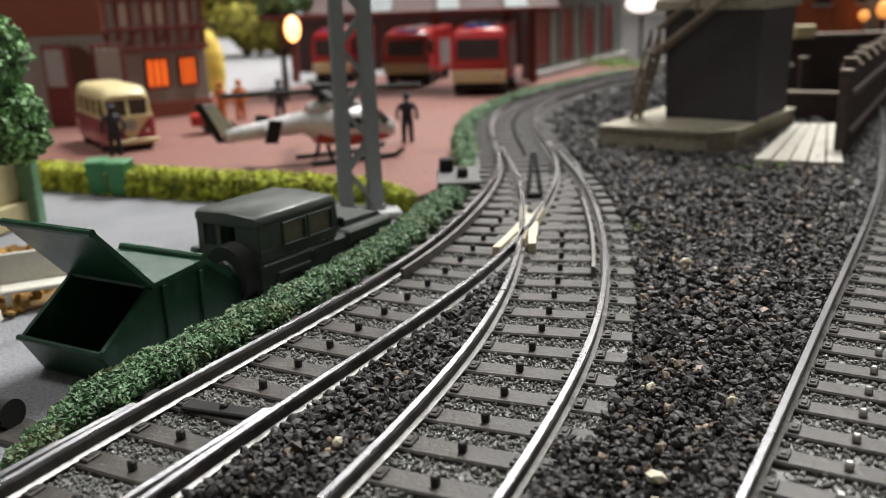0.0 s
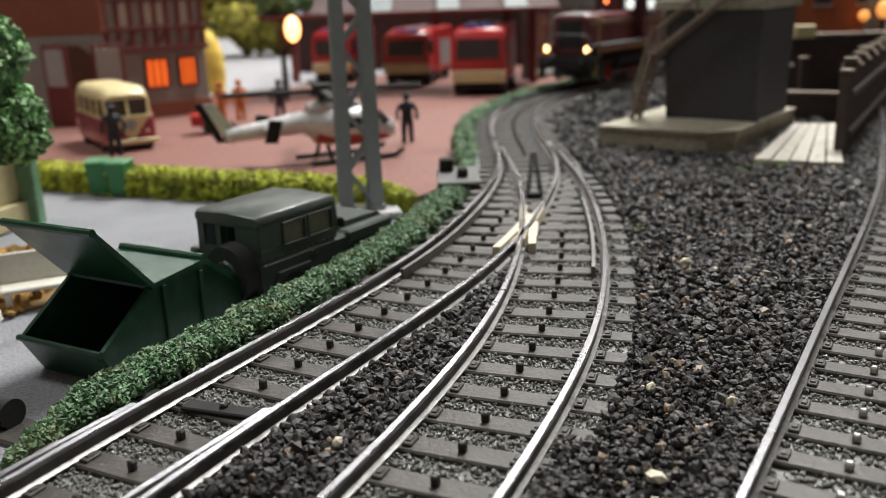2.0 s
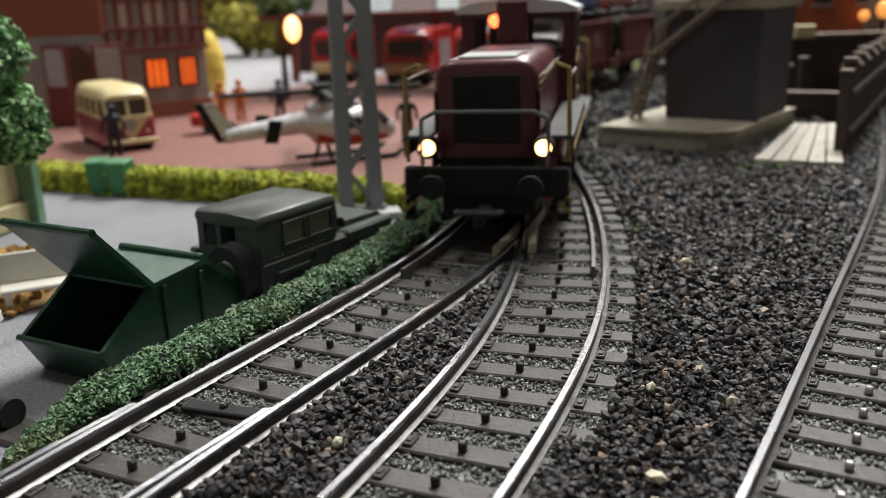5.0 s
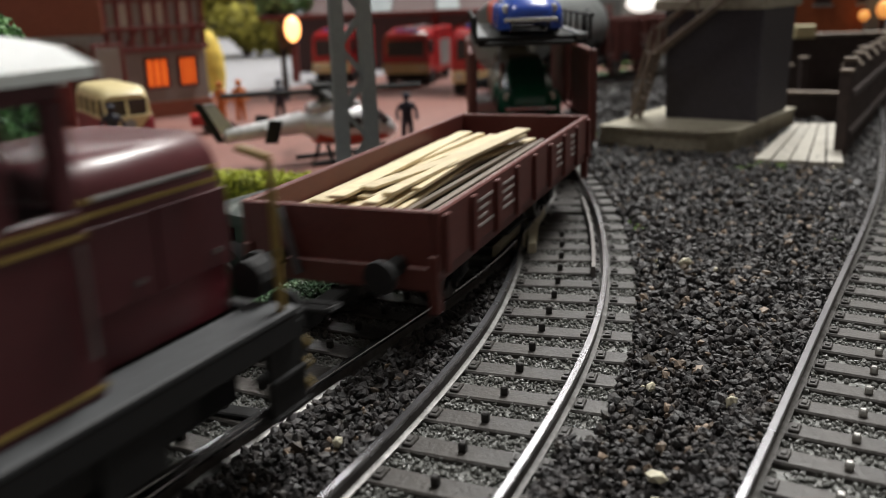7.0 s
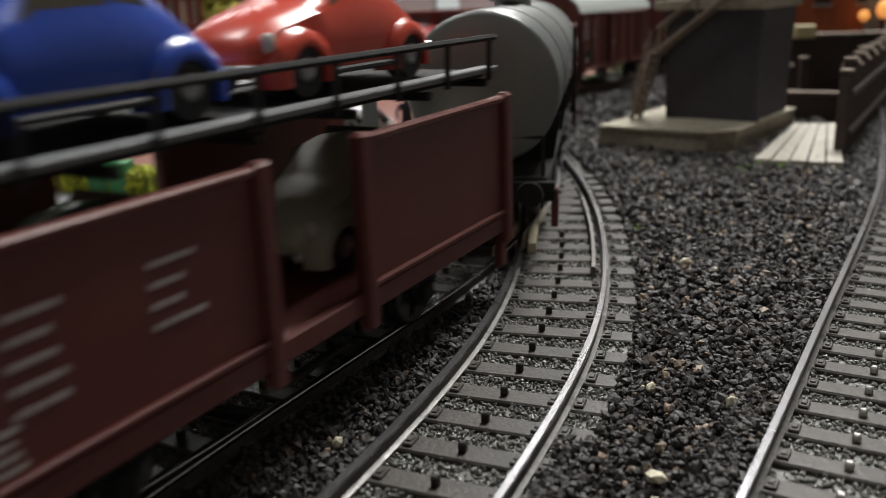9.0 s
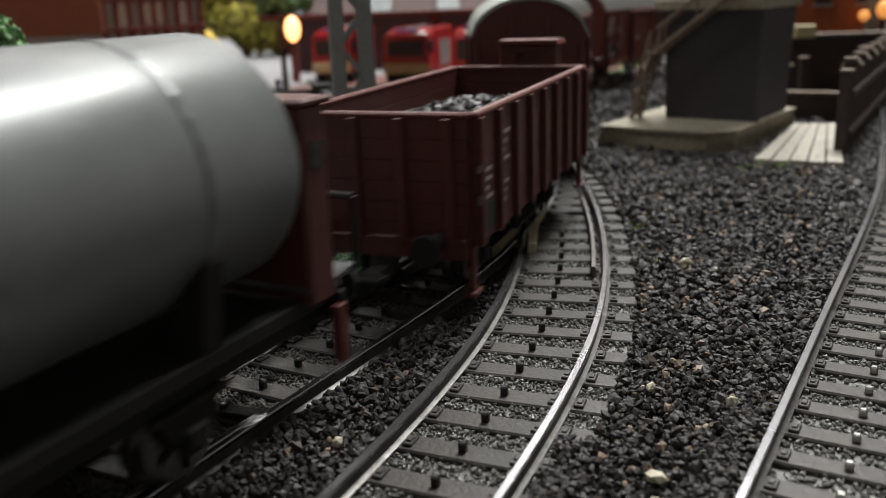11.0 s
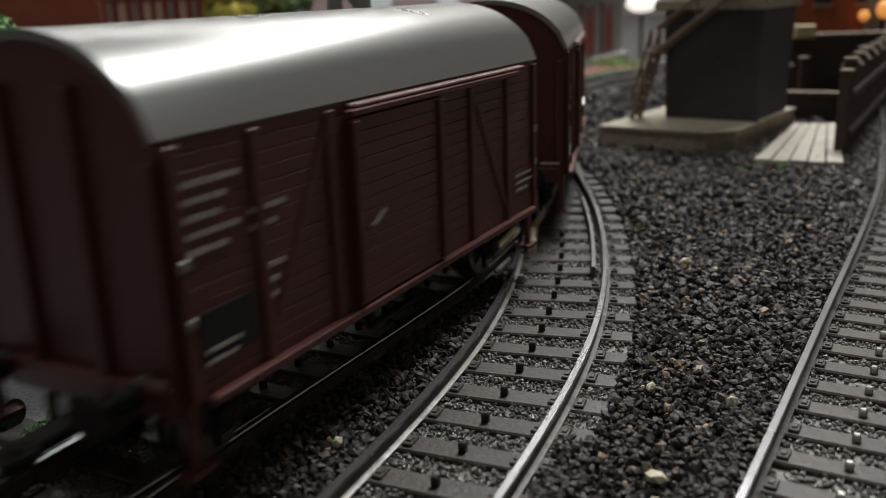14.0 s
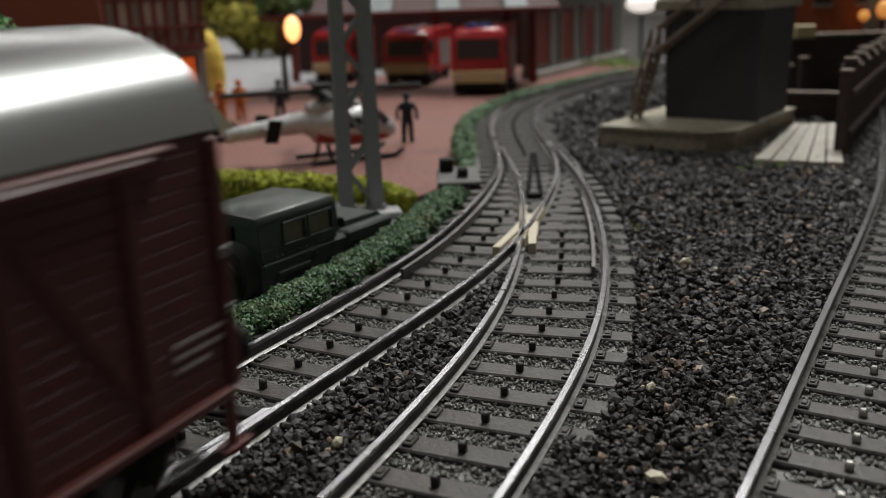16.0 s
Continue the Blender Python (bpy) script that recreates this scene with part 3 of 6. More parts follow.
    part("roof_hatch", Shape().box(2, 14, 48.6, 4, 7, 0.8, 0.2).box(4, 24, 48.5, 3, 4, 0.8, 0.2).tube([(6, 10, 48.0), (6, 9, 49.4), (10, 8, 49.0)], 0.4), GREY_ROOF, v)
    return v


def flat_wagon():
    v = thing("low_sided_wagon", "oxide-red low-sided open wagon carrying pale wooden strips", "railway wagon")
    length, half, floor, top = 100.0, 16.0, 12.0, 20.0
    h = length / 2
    underframe(v, length, 58)
    part("floor", Shape().box(0, 0, floor - 0.4, 31, length - 1, 1.6, 0.2), OXIDE, v)
    for side in (-1, 1):
        part("side_board", Shape().box(side * half, 0, (floor + top) / 2, 1.3, length, top - floor + 1, 0.25), OXIDE, v)
        for i in range(9):
            part("stake", Shape().box(side * (half + 0.9), -h + 2 + i * (length - 4) / 8, (floor + top) / 2 - 0.6, 0.9, 1.7, top - floor + 1.0, 0.2), OXIDE, v)
        for y in (-h * 0.66, -h * 0.4, h * 0.36, h * 0.62):
            marks(v, side * (half + 0.72), y, 18.2, 4, 6.5, 0.5, 1.4)
        part("sill", Shape().box(side * (half - 0.6), 0, 10.6, 1.0, length - 2, 2.6, 0.2), OXIDE, v)
    for y, out in ((-h, -1), (h, 1)):
        part("end_board", Shape().box(0, y - out * 0.5, (floor + top) / 2, 31, 1.3, top - floor + 1, 0.25), OXIDE, v)
        part("buffer_beam", Shape().box(0, y + out * 0.2, 10.4, 31, 1.4, 3.6, 0.2), OXIDE, v)
        for side in (-1, 1):
            part("corner_post", Shape().box(side * 15.6, y, 9.5, 1.6, 1.8, 9.0, 0.2), OXIDE, v)
    part("brake_lever", Shape().tube([(-9, -h - 1.0, 20), (-6, -h - 1.6, 10)], 0.5), GREY_FRAME, v, "grey brake lever")
    return v


def timber_load():
    load = thing("timber_load", "loose pale and dark wooden strips lying in an open wagon", "timber")
    rnd = random.Random(4)
    part("strip_bundle", Shape().box(0, -9, 14.3, 27, 70, 3.6, 0.3), WOOD_DARK, load)
    for i in range(34):
        x = -13.6 + 27.2 * (i + 0.5) / 34 + rnd.uniform(-0.4, 0.4)
        long = rnd.uniform(66, 78)
        pale = x < 3.5 or i % 9 == 0
        part("wooden_strip", Shape().box(0, 0, 0, 1.7 if pale else 1.05, long, 0.55, 0.08), WOOD_PALE if pale else WOOD_DARK, load, m=at(x, -7 + rnd.uniform(-2, 2), 16.4 + 0.55 * (i % 3), rnd.uniform(-1.5, 1.5)))
    for i in range(20):
        x = rnd.uniform(-12, 5)
        part("wooden_strip", Shape().box(0, 0, 0, rnd.uniform(1.8, 3.2), rnd.uniform(50, 74), 0.6, 0.08), WOOD_PALE, load, m=at(x, -7 + rnd.uniform(-3, 3), 18.0 + 0.5 * (i % 5), rnd.uniform(-8, 4), rnd.uniform(-0.8, 0.8)))
    return load


def beetle(label, paint, group="model cars on the carrier"):
    c = thing("toy_car", label, "model car", group=group)
    n = 18
    L, prof = 46.0, []
    # body as lofted cross sections from nose (-y) to tail
    def ring(y, half, low, belt, top, roofw):
        pts = [(-half * 0.92, low), (-half, (low + belt) / 2), (-half * 0.97, belt), (-roofw, belt + (top - belt) * 0.55), (-roofw * 0.8, top - (top - belt) * 0.12), (0, top)]
        return [(x, y, z) for x, z in pts] + [(-x, y, z) for x, z in pts[-2::-1]]
    secs = [(-22, 4.5, 4.5, 5.6, 6.3, 3.2), (-20.5, 6.2, 3.6, 7.2, 8.4, 4.6), (-16, 7.2, 3.0, 8.8, 10.6, 5.4), (-10, 7.8, 2.8, 10.2, 12.0, 6.0), (-7.5, 8.0, 2.8, 10.6, 12.6, 6.2), (-3.5, 8.0, 2.8, 10.8, 16.6, 6.2), (1, 8.0, 2.8, 10.8, 17.4, 6.2), (6, 8.0, 2.8, 10.8, 17.0, 6.1), (11, 7.8, 2.8, 10.6, 14.6, 5.6), (16, 7.0, 3.0, 9.0, 11.4, 4.8), (20, 5.6, 3.8, 7.0, 8.0, 3.8), (22, 4.0, 4.6, 5.6, 6.0, 2.6)]
    part("car_body", Shape().loft([ring(*q) for q in secs]), paint, c, smooth=50)
    for side in (-1, 1):
        for y in (-13.5, 13.0):
            rings = []
            for k in range(9):
                a = math.pi * (-0.08 + 1.16 * k / 8)
                rings.append([(side * 5.5, y - 6.2 * math.cos(a) , 3.2 + 6.4 * math.sin(a)), (side * 8.6, y - 5.6 * math.cos(a), 3.0 + 5.6 * math.sin(a)), (side * 9.2, y - 4.6 * math.cos(a), 2.8 + 4.5 * math.sin(a)), (side * 9.0, y - 4.0 * math.cos(a), 2.7 + 3.9 * math.sin(a)), (side * 5.5, y - 4.0 * math.cos(a), 2.7 + 3.9 * math.sin(a))])
            part("wing", Shape().loft(rings), paint, c, "rounded wheel arch", smooth=50)
            w = part("wheel", Shape().cyl((side * 5.6, y, 3.6), (side * 8.4, y, 3.6), 3.6, 3.5, 18), TYRE, c, smooth=40)
            part("hub_cap", Shape().ball((side * 8.4, y, 3.6), 0.5, 1.7, 1.7, 10, 6), WHEEL_STEEL, w, "chrome hub cap", smooth=60)
        part("head_lamp", Shape().ball((side * 6.6, -18.7, 7.2), 1.2, 0.8, 1.3, 10, 6), CAR_LAMP, c, "round clear headlamp", smooth=60)
        part("side_window", Shape().prism([(-5.5, 11.2), (4.5, 11.2), (3.8, 15.4), (-3.2, 15.2)], side * 6.55, side * 7.1, "x"), CAR_GLASS, c)
        part("rear_side_window", Shape().prism([(5.4, 11.2), (10.2, 11.2), (8.2, 14.6), (5.2, 15.2)], side * 6.3, side * 6.9, "x"), CAR_GLASS, c)
        part("running_board", Shape().box(side * 8.0, 0, 2.9, 2.0, 18, 0.8, 0.2), TYRE, c)
    part("windscreen", Shape().prism([(-5.4, 12.0), (5.4, 12.0), (4.6, 16.0), (-4.6, 16.0)], -0.2, 0.2, "y"), CAR_GLASS, c, m=at(0, -6.1, 4.5, 0, -34))
    part("front_bumper", Shape().box(0, -22.6, 4.2, 15, 0.9, 1.3, 0.3), CHROME, c, "chrome bumper")
    part("rear_bumper", Shape().box(0, 22.6, 4.4, 14, 0.9, 1.3, 0.3), CHROME, c, "chrome bumper")
    return c


TYRE = mat("black_tyre", (0.02, 0.02, 0.021), 0.7, 0.0, 0.3)
CHROME = mat("chrome", (0.6, 0.6, 0.6), 0.22, 1.0, 0.1)
CAR_LAMP = mat("clear_lamp", (0.55, 0.52, 0.45), 0.2, 0.0, 0.1)
CAR_GLASS = mat("smoked_car_window", (0.16, 0.14, 0.11), 0.12, 0.0, 0.2)
BLUE = mat("blue_car_plastic", (0.012, 0.055, 0.36), 0.3, 0.0, 0.05, 900, 0.02, coat=0.4)
RED = mat("orange_red_car_plastic", (0.55, 0.055, 0.03), 0.32, 0.0, 0.05, 900, 0.02, coat=0.4)
GREEN = mat("dark_green_car_plastic", (0.006, 0.075, 0.04), 0.32, 0.0, 0.05, 900, 0.02, coat=0.4)
BEIGE = mat("beige_car_plastic", (0.40, 0.37, 0.29), 0.4, 0.0, 0.06, 900, 0.02)


def car_carrier():
    v = thing("car_carrier_wagon", "red-brown two-deck car carrier wagon loaded with toy cars", "railway wagon")
    length, half = 105.0, 16.2
    h = length / 2
    underframe(v, length, 62)
    part("lower_deck", Shape().box(0, 0, 12.2, 30, length, 1.6, 0.2), OXIDE, v)
    for side in (-1, 1):
        part("lower_sill", Shape().box(side * half, 0, 12.0, 1.4, length - 2, 3.0, 0.3), OXIDE, v)
        for y0, y1 in ((-h + 1.6, -12.4), (7.4, h - 1.2)):
            panel = part("side_panel", Shape().box(side * half, (y0 + y1) / 2, 23.5, 1.0, y1 - y0, 20, 0.2), OXIDE, v)
            part("top_flange", Shape().box(side * (half + 0.5), (y0 + y1) / 2, 33.3, 1.8, y1 - y0 - 2.4, 1.0, 0.3), OXIDE, panel)
            part("bottom_flange", Shape().box(side * (half + 0.5), (y0 + y1) / 2, 14.2, 1.4, y1 - y0 - 2.4, 0.8, 0.2), OXIDE, panel)
            for y in (y0, y1):
                part("post", Shape().box(side * (half + 0.5), y, 21.3, 2.2, 2.6, 25.8, 0.5), OXIDE, v)
        for y, n in ((-h * 0.84, 5), (-h * 0.55, 4)):
            marks(v, side * (half + 0.6), y, 27.5, n, 5.5, 0.6, 2.0)
        marks(v, side * (half + 0.6), -h * 0.9, 18.6, 4, 3.4, 0.5, 1.1)
        part("upper_deck_edge", Shape().box(side * 13.8, -0.5, 38.0, 3.0, length + 1, 0.9, 0.2), GREY_FRAME, v, "grey upper deck strip")
        part("guard_rail", Shape().tube([(side * 15.6, -h - 3.5, 43.2), (side * 15.6, h - 2, 43.2)], 0.55), BLACK, v, "thin black guard rail")
        for i in range(8):
            y = -h - 1 + i * (length - 3) / 7
            part("rail_post", Shape().cyl((side * 15.4, y, 36.5), (side * 15.6, y, 43.2), 0.45, 0.45, 6), BLACK, v)
    part("upper_deck", Shape().box(0, 3, 37.2, 26, length - 8, 1.2, 0.2), BLACK, v)
    for i in range(6):
        part("cross_beam", Shape().box(0, -h + 4 + i * (length - 8) / 5, 36.0, 30, 1.4, 1.2, 0.2), BLACK, v)
    for y, out in ((-h, -1), (h, 1)):
        part("buffer_beam", Shape().box(0, y + out * 0.2, 10.6, 30, 1.4, 3.6, 0.2), OXIDE, v)
        part("ramp_plate", Shape().box(0, y + out * 0.9, 12.9, 31, 2.6, 0.7, 0.15), OXIDE, v)
        for side in (-1, 1):
            part("corner_foot", Shape().box(side * 15.6, y - out * 1.0, 8.0, 1.6, 2.0, 8.0, 0.2), OXIDE, v)
    return v


def tank_wagon():
    v = thing("tank_wagon", "grey cylindrical tank wagon on a black frame", "railway wagon")
    length = 132.0
    h = length / 2
    underframe(v, length, 78)
    part("deck_frame", Shape().box(0, 0, 13.0, 26, length - 2, 2.2, 0.3), BLACK, v)
    rings = []
    R0, zc = 15.4, 31.5
    for y, k in ((-h + 1.4, 0.05), (-h + 1.5, 0.6), (-h + 1.8, 0.93), (-h + 2.2, 0.98), (-h + 2.8, 1.0), (h - 8.8, 1.0), (h - 8.2, 0.98), (h - 7.8, 0.93), (h - 7.5, 0.6), (h - 7.4, 0.05)):
        rings.append([(R0 * k * math.sin(a), y, zc + R0 * k * math.cos(a)) for a in np.linspace(0, 2 * math.pi, 36, endpoint=False)])
    part("tank", Shape().loft(rings), TANK_GREY, v, "satin grey tank barrel", smooth=40)
    for y in (-h + 24, 0, h - 24):
        ring = [[((R0 + q) * math.sin(a), y + d, zc + (R0 + q) * math.cos(a)) for q, d in ((0, -0.5), (0.16, -0.5), (0.16, 0.5), (0, 0.5))] for a in np.linspace(0, 2 * math.pi, 37)]
        part("tank_band", Shape().loft(ring, caps=False), TANK_GREY, v)
        for side in (-1, 1):
            part("saddle", Shape().prism([(side * 6, 14), (side * 13, 14), (side * 14.5, 24), (side * 12, 22)], y - 1.5, y + 1.5, "y"), BLACK, v)
    cabin = part("brake_cabin", Shape().box(6.0, h - 3.6, 25.6, 16.5, 5.6, 25.2, 0.5), OXIDE_VAN, v, "red-brown brakeman's cabin")
    part("cabin_roof", Shape().box(6.0, h - 3.6, 38.5, 18, 7, 0.9, 0.3), OXIDE_VAN, cabin)
    part("cabin_window", Shape().box(14.3, h - 3.6, 32, 0.3, 3, 3.4), DARK_PANE, cabin)
    part("end_platform", Shape().box(0, h - 0.6, 15.2, 28, 12, 0.8, 0.2), BOARD_GREY, v, "dark grey end platform")
    part("platform_rail", Shape().tube([(14, h + 4.6, 15.4), (14, h + 4.6, 25), (4, h + 4.6, 25), (4, h + 4.6, 15.4)], 0.5), BLACK, v)
    part("platform_rail", Shape().tube([(-14, h - 1.6, 14), (-14, h - 1.6, 26), (-3, h - 1.6, 26)], 0.4), BLACK, v)
    part("dome", Shape().cyl((0, 0, 45), (0, 0, 50), 5, 4.6, 18), TANK_GREY, v, smooth=40)
    part("walkway", Shape().box(0, 0, 48.2, 6, 50, 0.6, 0.1), GREY_FRAME, v)
    for side in (-1, 1):
        part("ladder", Shape().tube([(side * 15.8, 8, 14), (side * 15.8, 8, 40)], 0.4).tube([(side * 15.8, 12, 14), (side * 15.8, 12, 40)], 0.4).tube([(side * 15.8, 8, 20), (side * 15.8, 12, 20)], 0.3).tube([(side * 15.8, 8, 26), (side * 15.8, 12, 26)], 0.3).tube([(side * 15.8, 8, 32), (side * 15.8, 12, 32)], 0.3), BLACK, v)
        for y, out in ((-h, -1), (h, 1)):
            part("foot", Shape().box(side * 14.4, y - out, 8, 1.4, 2, 8, 0.2), OXIDE, v)
        marks(v, side * 15.6, -20, 34, 3, 10, 0.7, 2.2)
    for y, out in ((-h, -1), (h, 1)):
        part("buffer_beam", Shape().box(0, y + out * 0.2, 11.5, 29, 1.4, 4.0, 0.2), BLACK, v)
        part("end_rail", Shape().tube([(-12, y - out * 2, 14), (-12, y - out * 2, 22), (12, y - out * 2, 22), (12, y - out * 2, 14)], 0.4), BLACK, v)
    return v


def gondola():
    v = thing("open_goods_wagon", "red-brown high-sided open wagon heaped with coal", "railway wagon")
    length, half, floor, top = 84.0, 15.8, 11.5, 31.9
    h = length / 2
    underframe(v, length, 50)
    part("floor", Shape().box(0, 0, floor, 30, length - 1, 1.4), OXIDE, v)
    for side in (-1, 1):
        part("side_wall", plank_side(Shape(), side * half, -h + 0.5, h - 0.5, floor, top, 6, 1.2), OXIDE_VAN, v)
        part("top_rail", Shape().box(side * (half + 0.2), 0, top + 0.3, 1.8, length, 1.0, 0.3), OXIDE, v)
        for i in range(9):
            part("rib", Shape().box(side * (half + 1.0), -h + 1 + i * (length - 2) / 8, (floor + top) / 2, 1.2, 1.6, top - floor, 0.2), OXIDE_VAN, v)
        for y, n, z in ((-h * 0.97, 4, 23.0), (-h * 0.74, 4, 27.5), (-h * 0.74, 3, 19)):
            marks(v, side * (half + 0.72), y, z, n, 6.5, 0.6, 1.5)
        part("chalk_board", Shape().box(side * (half + 0.72), -h * 0.87, 15.5, 0.3, 7, 4.5), BLACK, v, "black chalk board")
        for y in (-h * 0.99, h * 0.99):
            part("lamp_iron", Shape().box(side * (half + 1.0), y, 24, 0.8, 1.3, 1.3, 0.2).box(side * (half + 1.0), y, 19, 0.8, 1.3, 1.6, 0.2), WHEEL_STEEL, v)
            part("corner_step", Shape().box(side * (half - 0.5), y, 7.4, 0.9, 1.6, 8.0).box(side * (half - 0.5), y, 3.8, 2.2, 4.0, 0.6), OXIDE_VAN, v)
    for y, out in ((-h, -1), (h, 1)):
        part("end_wall", plank_side(Shape(), 0, -half + 0.6, half - 0.6, floor, top, 6, 1.2), OXIDE_VAN, v, m=at(0, y, 0, 90))
        part("end_rail", Shape().box(0, y, top + 0.3, 31, 1.8, 1.0, 0.3), OXIDE, v)
        for x in (-12, -4, 4, 12):
            part("end_rib", Shape().box(x, y + out * 0.9, (floor + top) / 2, 1.6, 1.0, top - floor, 0.2), OXIDE_VAN, v)
        part("buffer_beam", Shape().box(0, y + out * 0.4, 11.0, 30, 1.4, 3.6, 0.2), OXIDE_VAN, v)
    # brakeman's hut on the rear end
    hut = part("brake_hut", Shape().box(2.2, h + 4.2, 25.6, 14, 7.5, 24, 0.4), OXIDE_VAN, v, "small brakeman's hut")
    part("hut_roof", Shape().prism([(-5.6, 37.6), (-5.1, 38.6), (9.5, 38.6), (10.0, 37.6)], h - 0.2, h + 8.8, "y"), OXIDE, hut, "flat hut roof with a dusty top")
    part("hut_window", Shape().box(2.2, h + 0.4, 34.6, 5, 0.3, 2.6), WINDOW, hut)
    part("hut_rail", Shape().tube([(10.4, h + 1.4, 13), (10.4, h + 1.4, 31), (14.6, h + 1.4, 31), (14.6, h + 1.4, 13)], 0.4), BLACK, v)
    return v


def stones(count, place, size, seed, jitter=0.35, coarse=False):
    """Many angular stones as one mesh. place(rnd) gives x, y, z."""
    rnd = np.random.RandomState(seed)
    t = (1 + 5 ** 0.5) / 2
    base = np.array([(-1, t, 0), (1, t, 0), (-1, -t, 0), (1, -t, 0), (0, -1, t), (0, 1, t), (0, -1, -t), (0, 1, -t), (t, 0, -1), (t, 0, 1), (-t, 0, -1), (-t, 0, 1)]) / 1.9
    tri = np.array([(0, 11, 5), (0, 5, 1), (0, 1, 7), (0, 7, 10), (0, 10, 11), (1, 5, 9), (5, 11, 4), (11, 10, 2), (10, 7, 6), (7, 1, 8), (3, 9, 4), (3, 4, 2), (3, 2, 6), (3, 6, 8), (3, 8, 9), (4, 9, 5), (2, 4, 11), (6, 2, 10), (8, 6, 7), (9, 8, 1)])
    if coarse:
        base = np.array([(1, 0, 0), (-1, 0, 0), (0, 1, 0), (0, -1, 0), (0, 0, 1), (0, 0, -1)]) * 1.1
        tri = np.array([(0, 2, 4), (2, 1, 4), (1, 3, 4), (3, 0, 4), (2, 0, 5), (1, 2, 5), (3, 1, 5), (0, 3, 5)])
    nv = len(base)
    pts = place(rnd, count)
    k = len(pts)
    sz = size * (0.55 + 0.9 * rnd.rand(k) ** 1.6)
    v = base[None] * (1 + jitter * (rnd.rand(k, nv, 1) * 2 - 1)) * np.stack([0.75 + 0.5 * rnd.rand(k), 0.75 + 0.5 * rnd.rand(k), 0.55 + 0.35 * rnd.rand(k)], 1)[:, None]
    q = rnd.randn(k, 4)
    q /= np.linalg.norm(q, axis=1)[:, None]
    w, x, y, z = q.T
    rot = np.stack([np.stack([1 - 2 * (y * y + z * z), 2 * (x * y - z * w), 2 * (x * z + y * w)], 1), np.stack([2 * (x * y + z * w), 1 - 2 * (x * x + z * z), 2 * (y * z - x * w)], 1), np.stack([2 * (x * z - y * w), 2 * (y * z + x * w), 1 - 2 * (x * x + y * y)], 1)], 1)
    v = np.einsum("kij,knj->kni", rot, v) * (sz / 2)[:, None, None] + pts[:, None]
    f = tri[None] + (np.arange(k) * nv)[:, None, None]
    me = bpy.data.meshes.new("mesh")
    me.from_pydata((v.reshape(-1, 3) * MM).tolist(), [], f.reshape(-1, 3).tolist())
    return me


LOCO = locomotive()
FLAT_WAGON, TIMBER = flat_wagon(), timber_load()
CARRIER = car_carrier()
CARS = [(beetle("blue rounded two-door toy car on the upper deck", BLUE), -25.0, 38.0), (beetle("orange-red rounded two-door toy car on the upper deck", RED), 22.5, 38.0), (beetle("dark green rounded toy car on the lower deck", GREEN), -20.9, 13.1), (beetle("beige rounded toy car on the lower deck", BEIGE), 28.2, 13.1)]
TANK = tank_wagon()
GONDOLA = gondola()


def coal_place(r, n):
    x, y = r.uniform(-14, 14, n), r.uniform(-39.5, 39.5, n)
    return np.stack([x, y, 20.6 + 7.5 * (1 - (y / 46) ** 2) * (1 - 0.6 * (x / 15) ** 2) + r.uniform(-0.6, 0.6, n)], 1)


COAL_LOAD = tagged(part("coal_load", stones(2600, coal_place, 2.0, 5), COAL), "heap of black coal lying in an open wagon", "coal", kind="stuff")
part("coal_bed", Shape().loft([[(-14.6, -40.5, 13), (14.6, -40.5, 13), (14.6, -40.5, 20), (0, -40.5, 21), (-14.6, -40.5, 20)], [(-14.6, 0, 13), (14.6, 0, 13), (14.6, 0, 22.5), (0, 0, 27), (-14.6, 0, 22.5)], [(-14.6, 40.5, 13), (14.6, 40.5, 13), (14.6, 40.5, 20), (0, 40.5, 21), (-14.6, 40.5, 20)]]), COAL, COAL_LOAD)
VAN_A = van("red-brown goods van with a curved matt grey roof", 92, GREY_ROOF)
VAN_B = van("red-brown goods van with a shiny silver roof", 92, SILVER_ROOF, True)
VAN_C = van("red-brown goods van with a curved silver roof, last of the train", 92, SILVER_ROOF, True)
# first place along the line at time zero, and the span between axles
TRAIN = [(LOCO, 685.0, 58), (FLAT_WAGON, 821.0, 58), (CARRIER, 949.5, 62), (TANK, 1089.5, 78), (GONDOLA, 1226.5, 50), (VAN_A, 1349.5, 73), (VAN_B, 1470.5, 73), (VAN_C, 1585.5, 73)]


def rail_pose(s, base):
    a, _ = on(MAIN, s - base / 2)
    b, _ = on(MAIN, s + base / 2)
    heading = math.atan2(b[0] - a[0], b[1] - a[1])
    return at((a[0] + b[0]) / 2, (a[1] + b[1]) / 2, 0, -math.degrees(heading))


# ---- room, ground and ballast ----
HALL = mat("hall_wall_paint", (0.17, 0.155, 0.14), 0.9, 0.0, 0.2, 6, 0.1, patch=1.0)
CEIL = mat("hall_ceiling_paint", (0.35, 0.34, 0.33), 0.9, 0.0, 0.1, 6, 0.1, patch=1.0)
for name, b in (("wall_north", (0, 2150, 600, 3100, 100, 2600)), ("wall_south", (0, -750, 600, 3100, 100, 2600)), ("wall_east", (1500, 700, 600, 100, 2800, 2600)), ("wall_west", (-1500, 700, 600, 100, 2800, 2600))):
    tagged(part(name, Shape().box(*b), HALL), "plain brownish wall of the exhibition hall", "wall", kind="structure")
tagged(part("ceiling", Shape().box(0, 700, 1950, 3100, 3000, 100), CEIL), "plain pale ceiling of the hall", "ceiling", kind="structure")

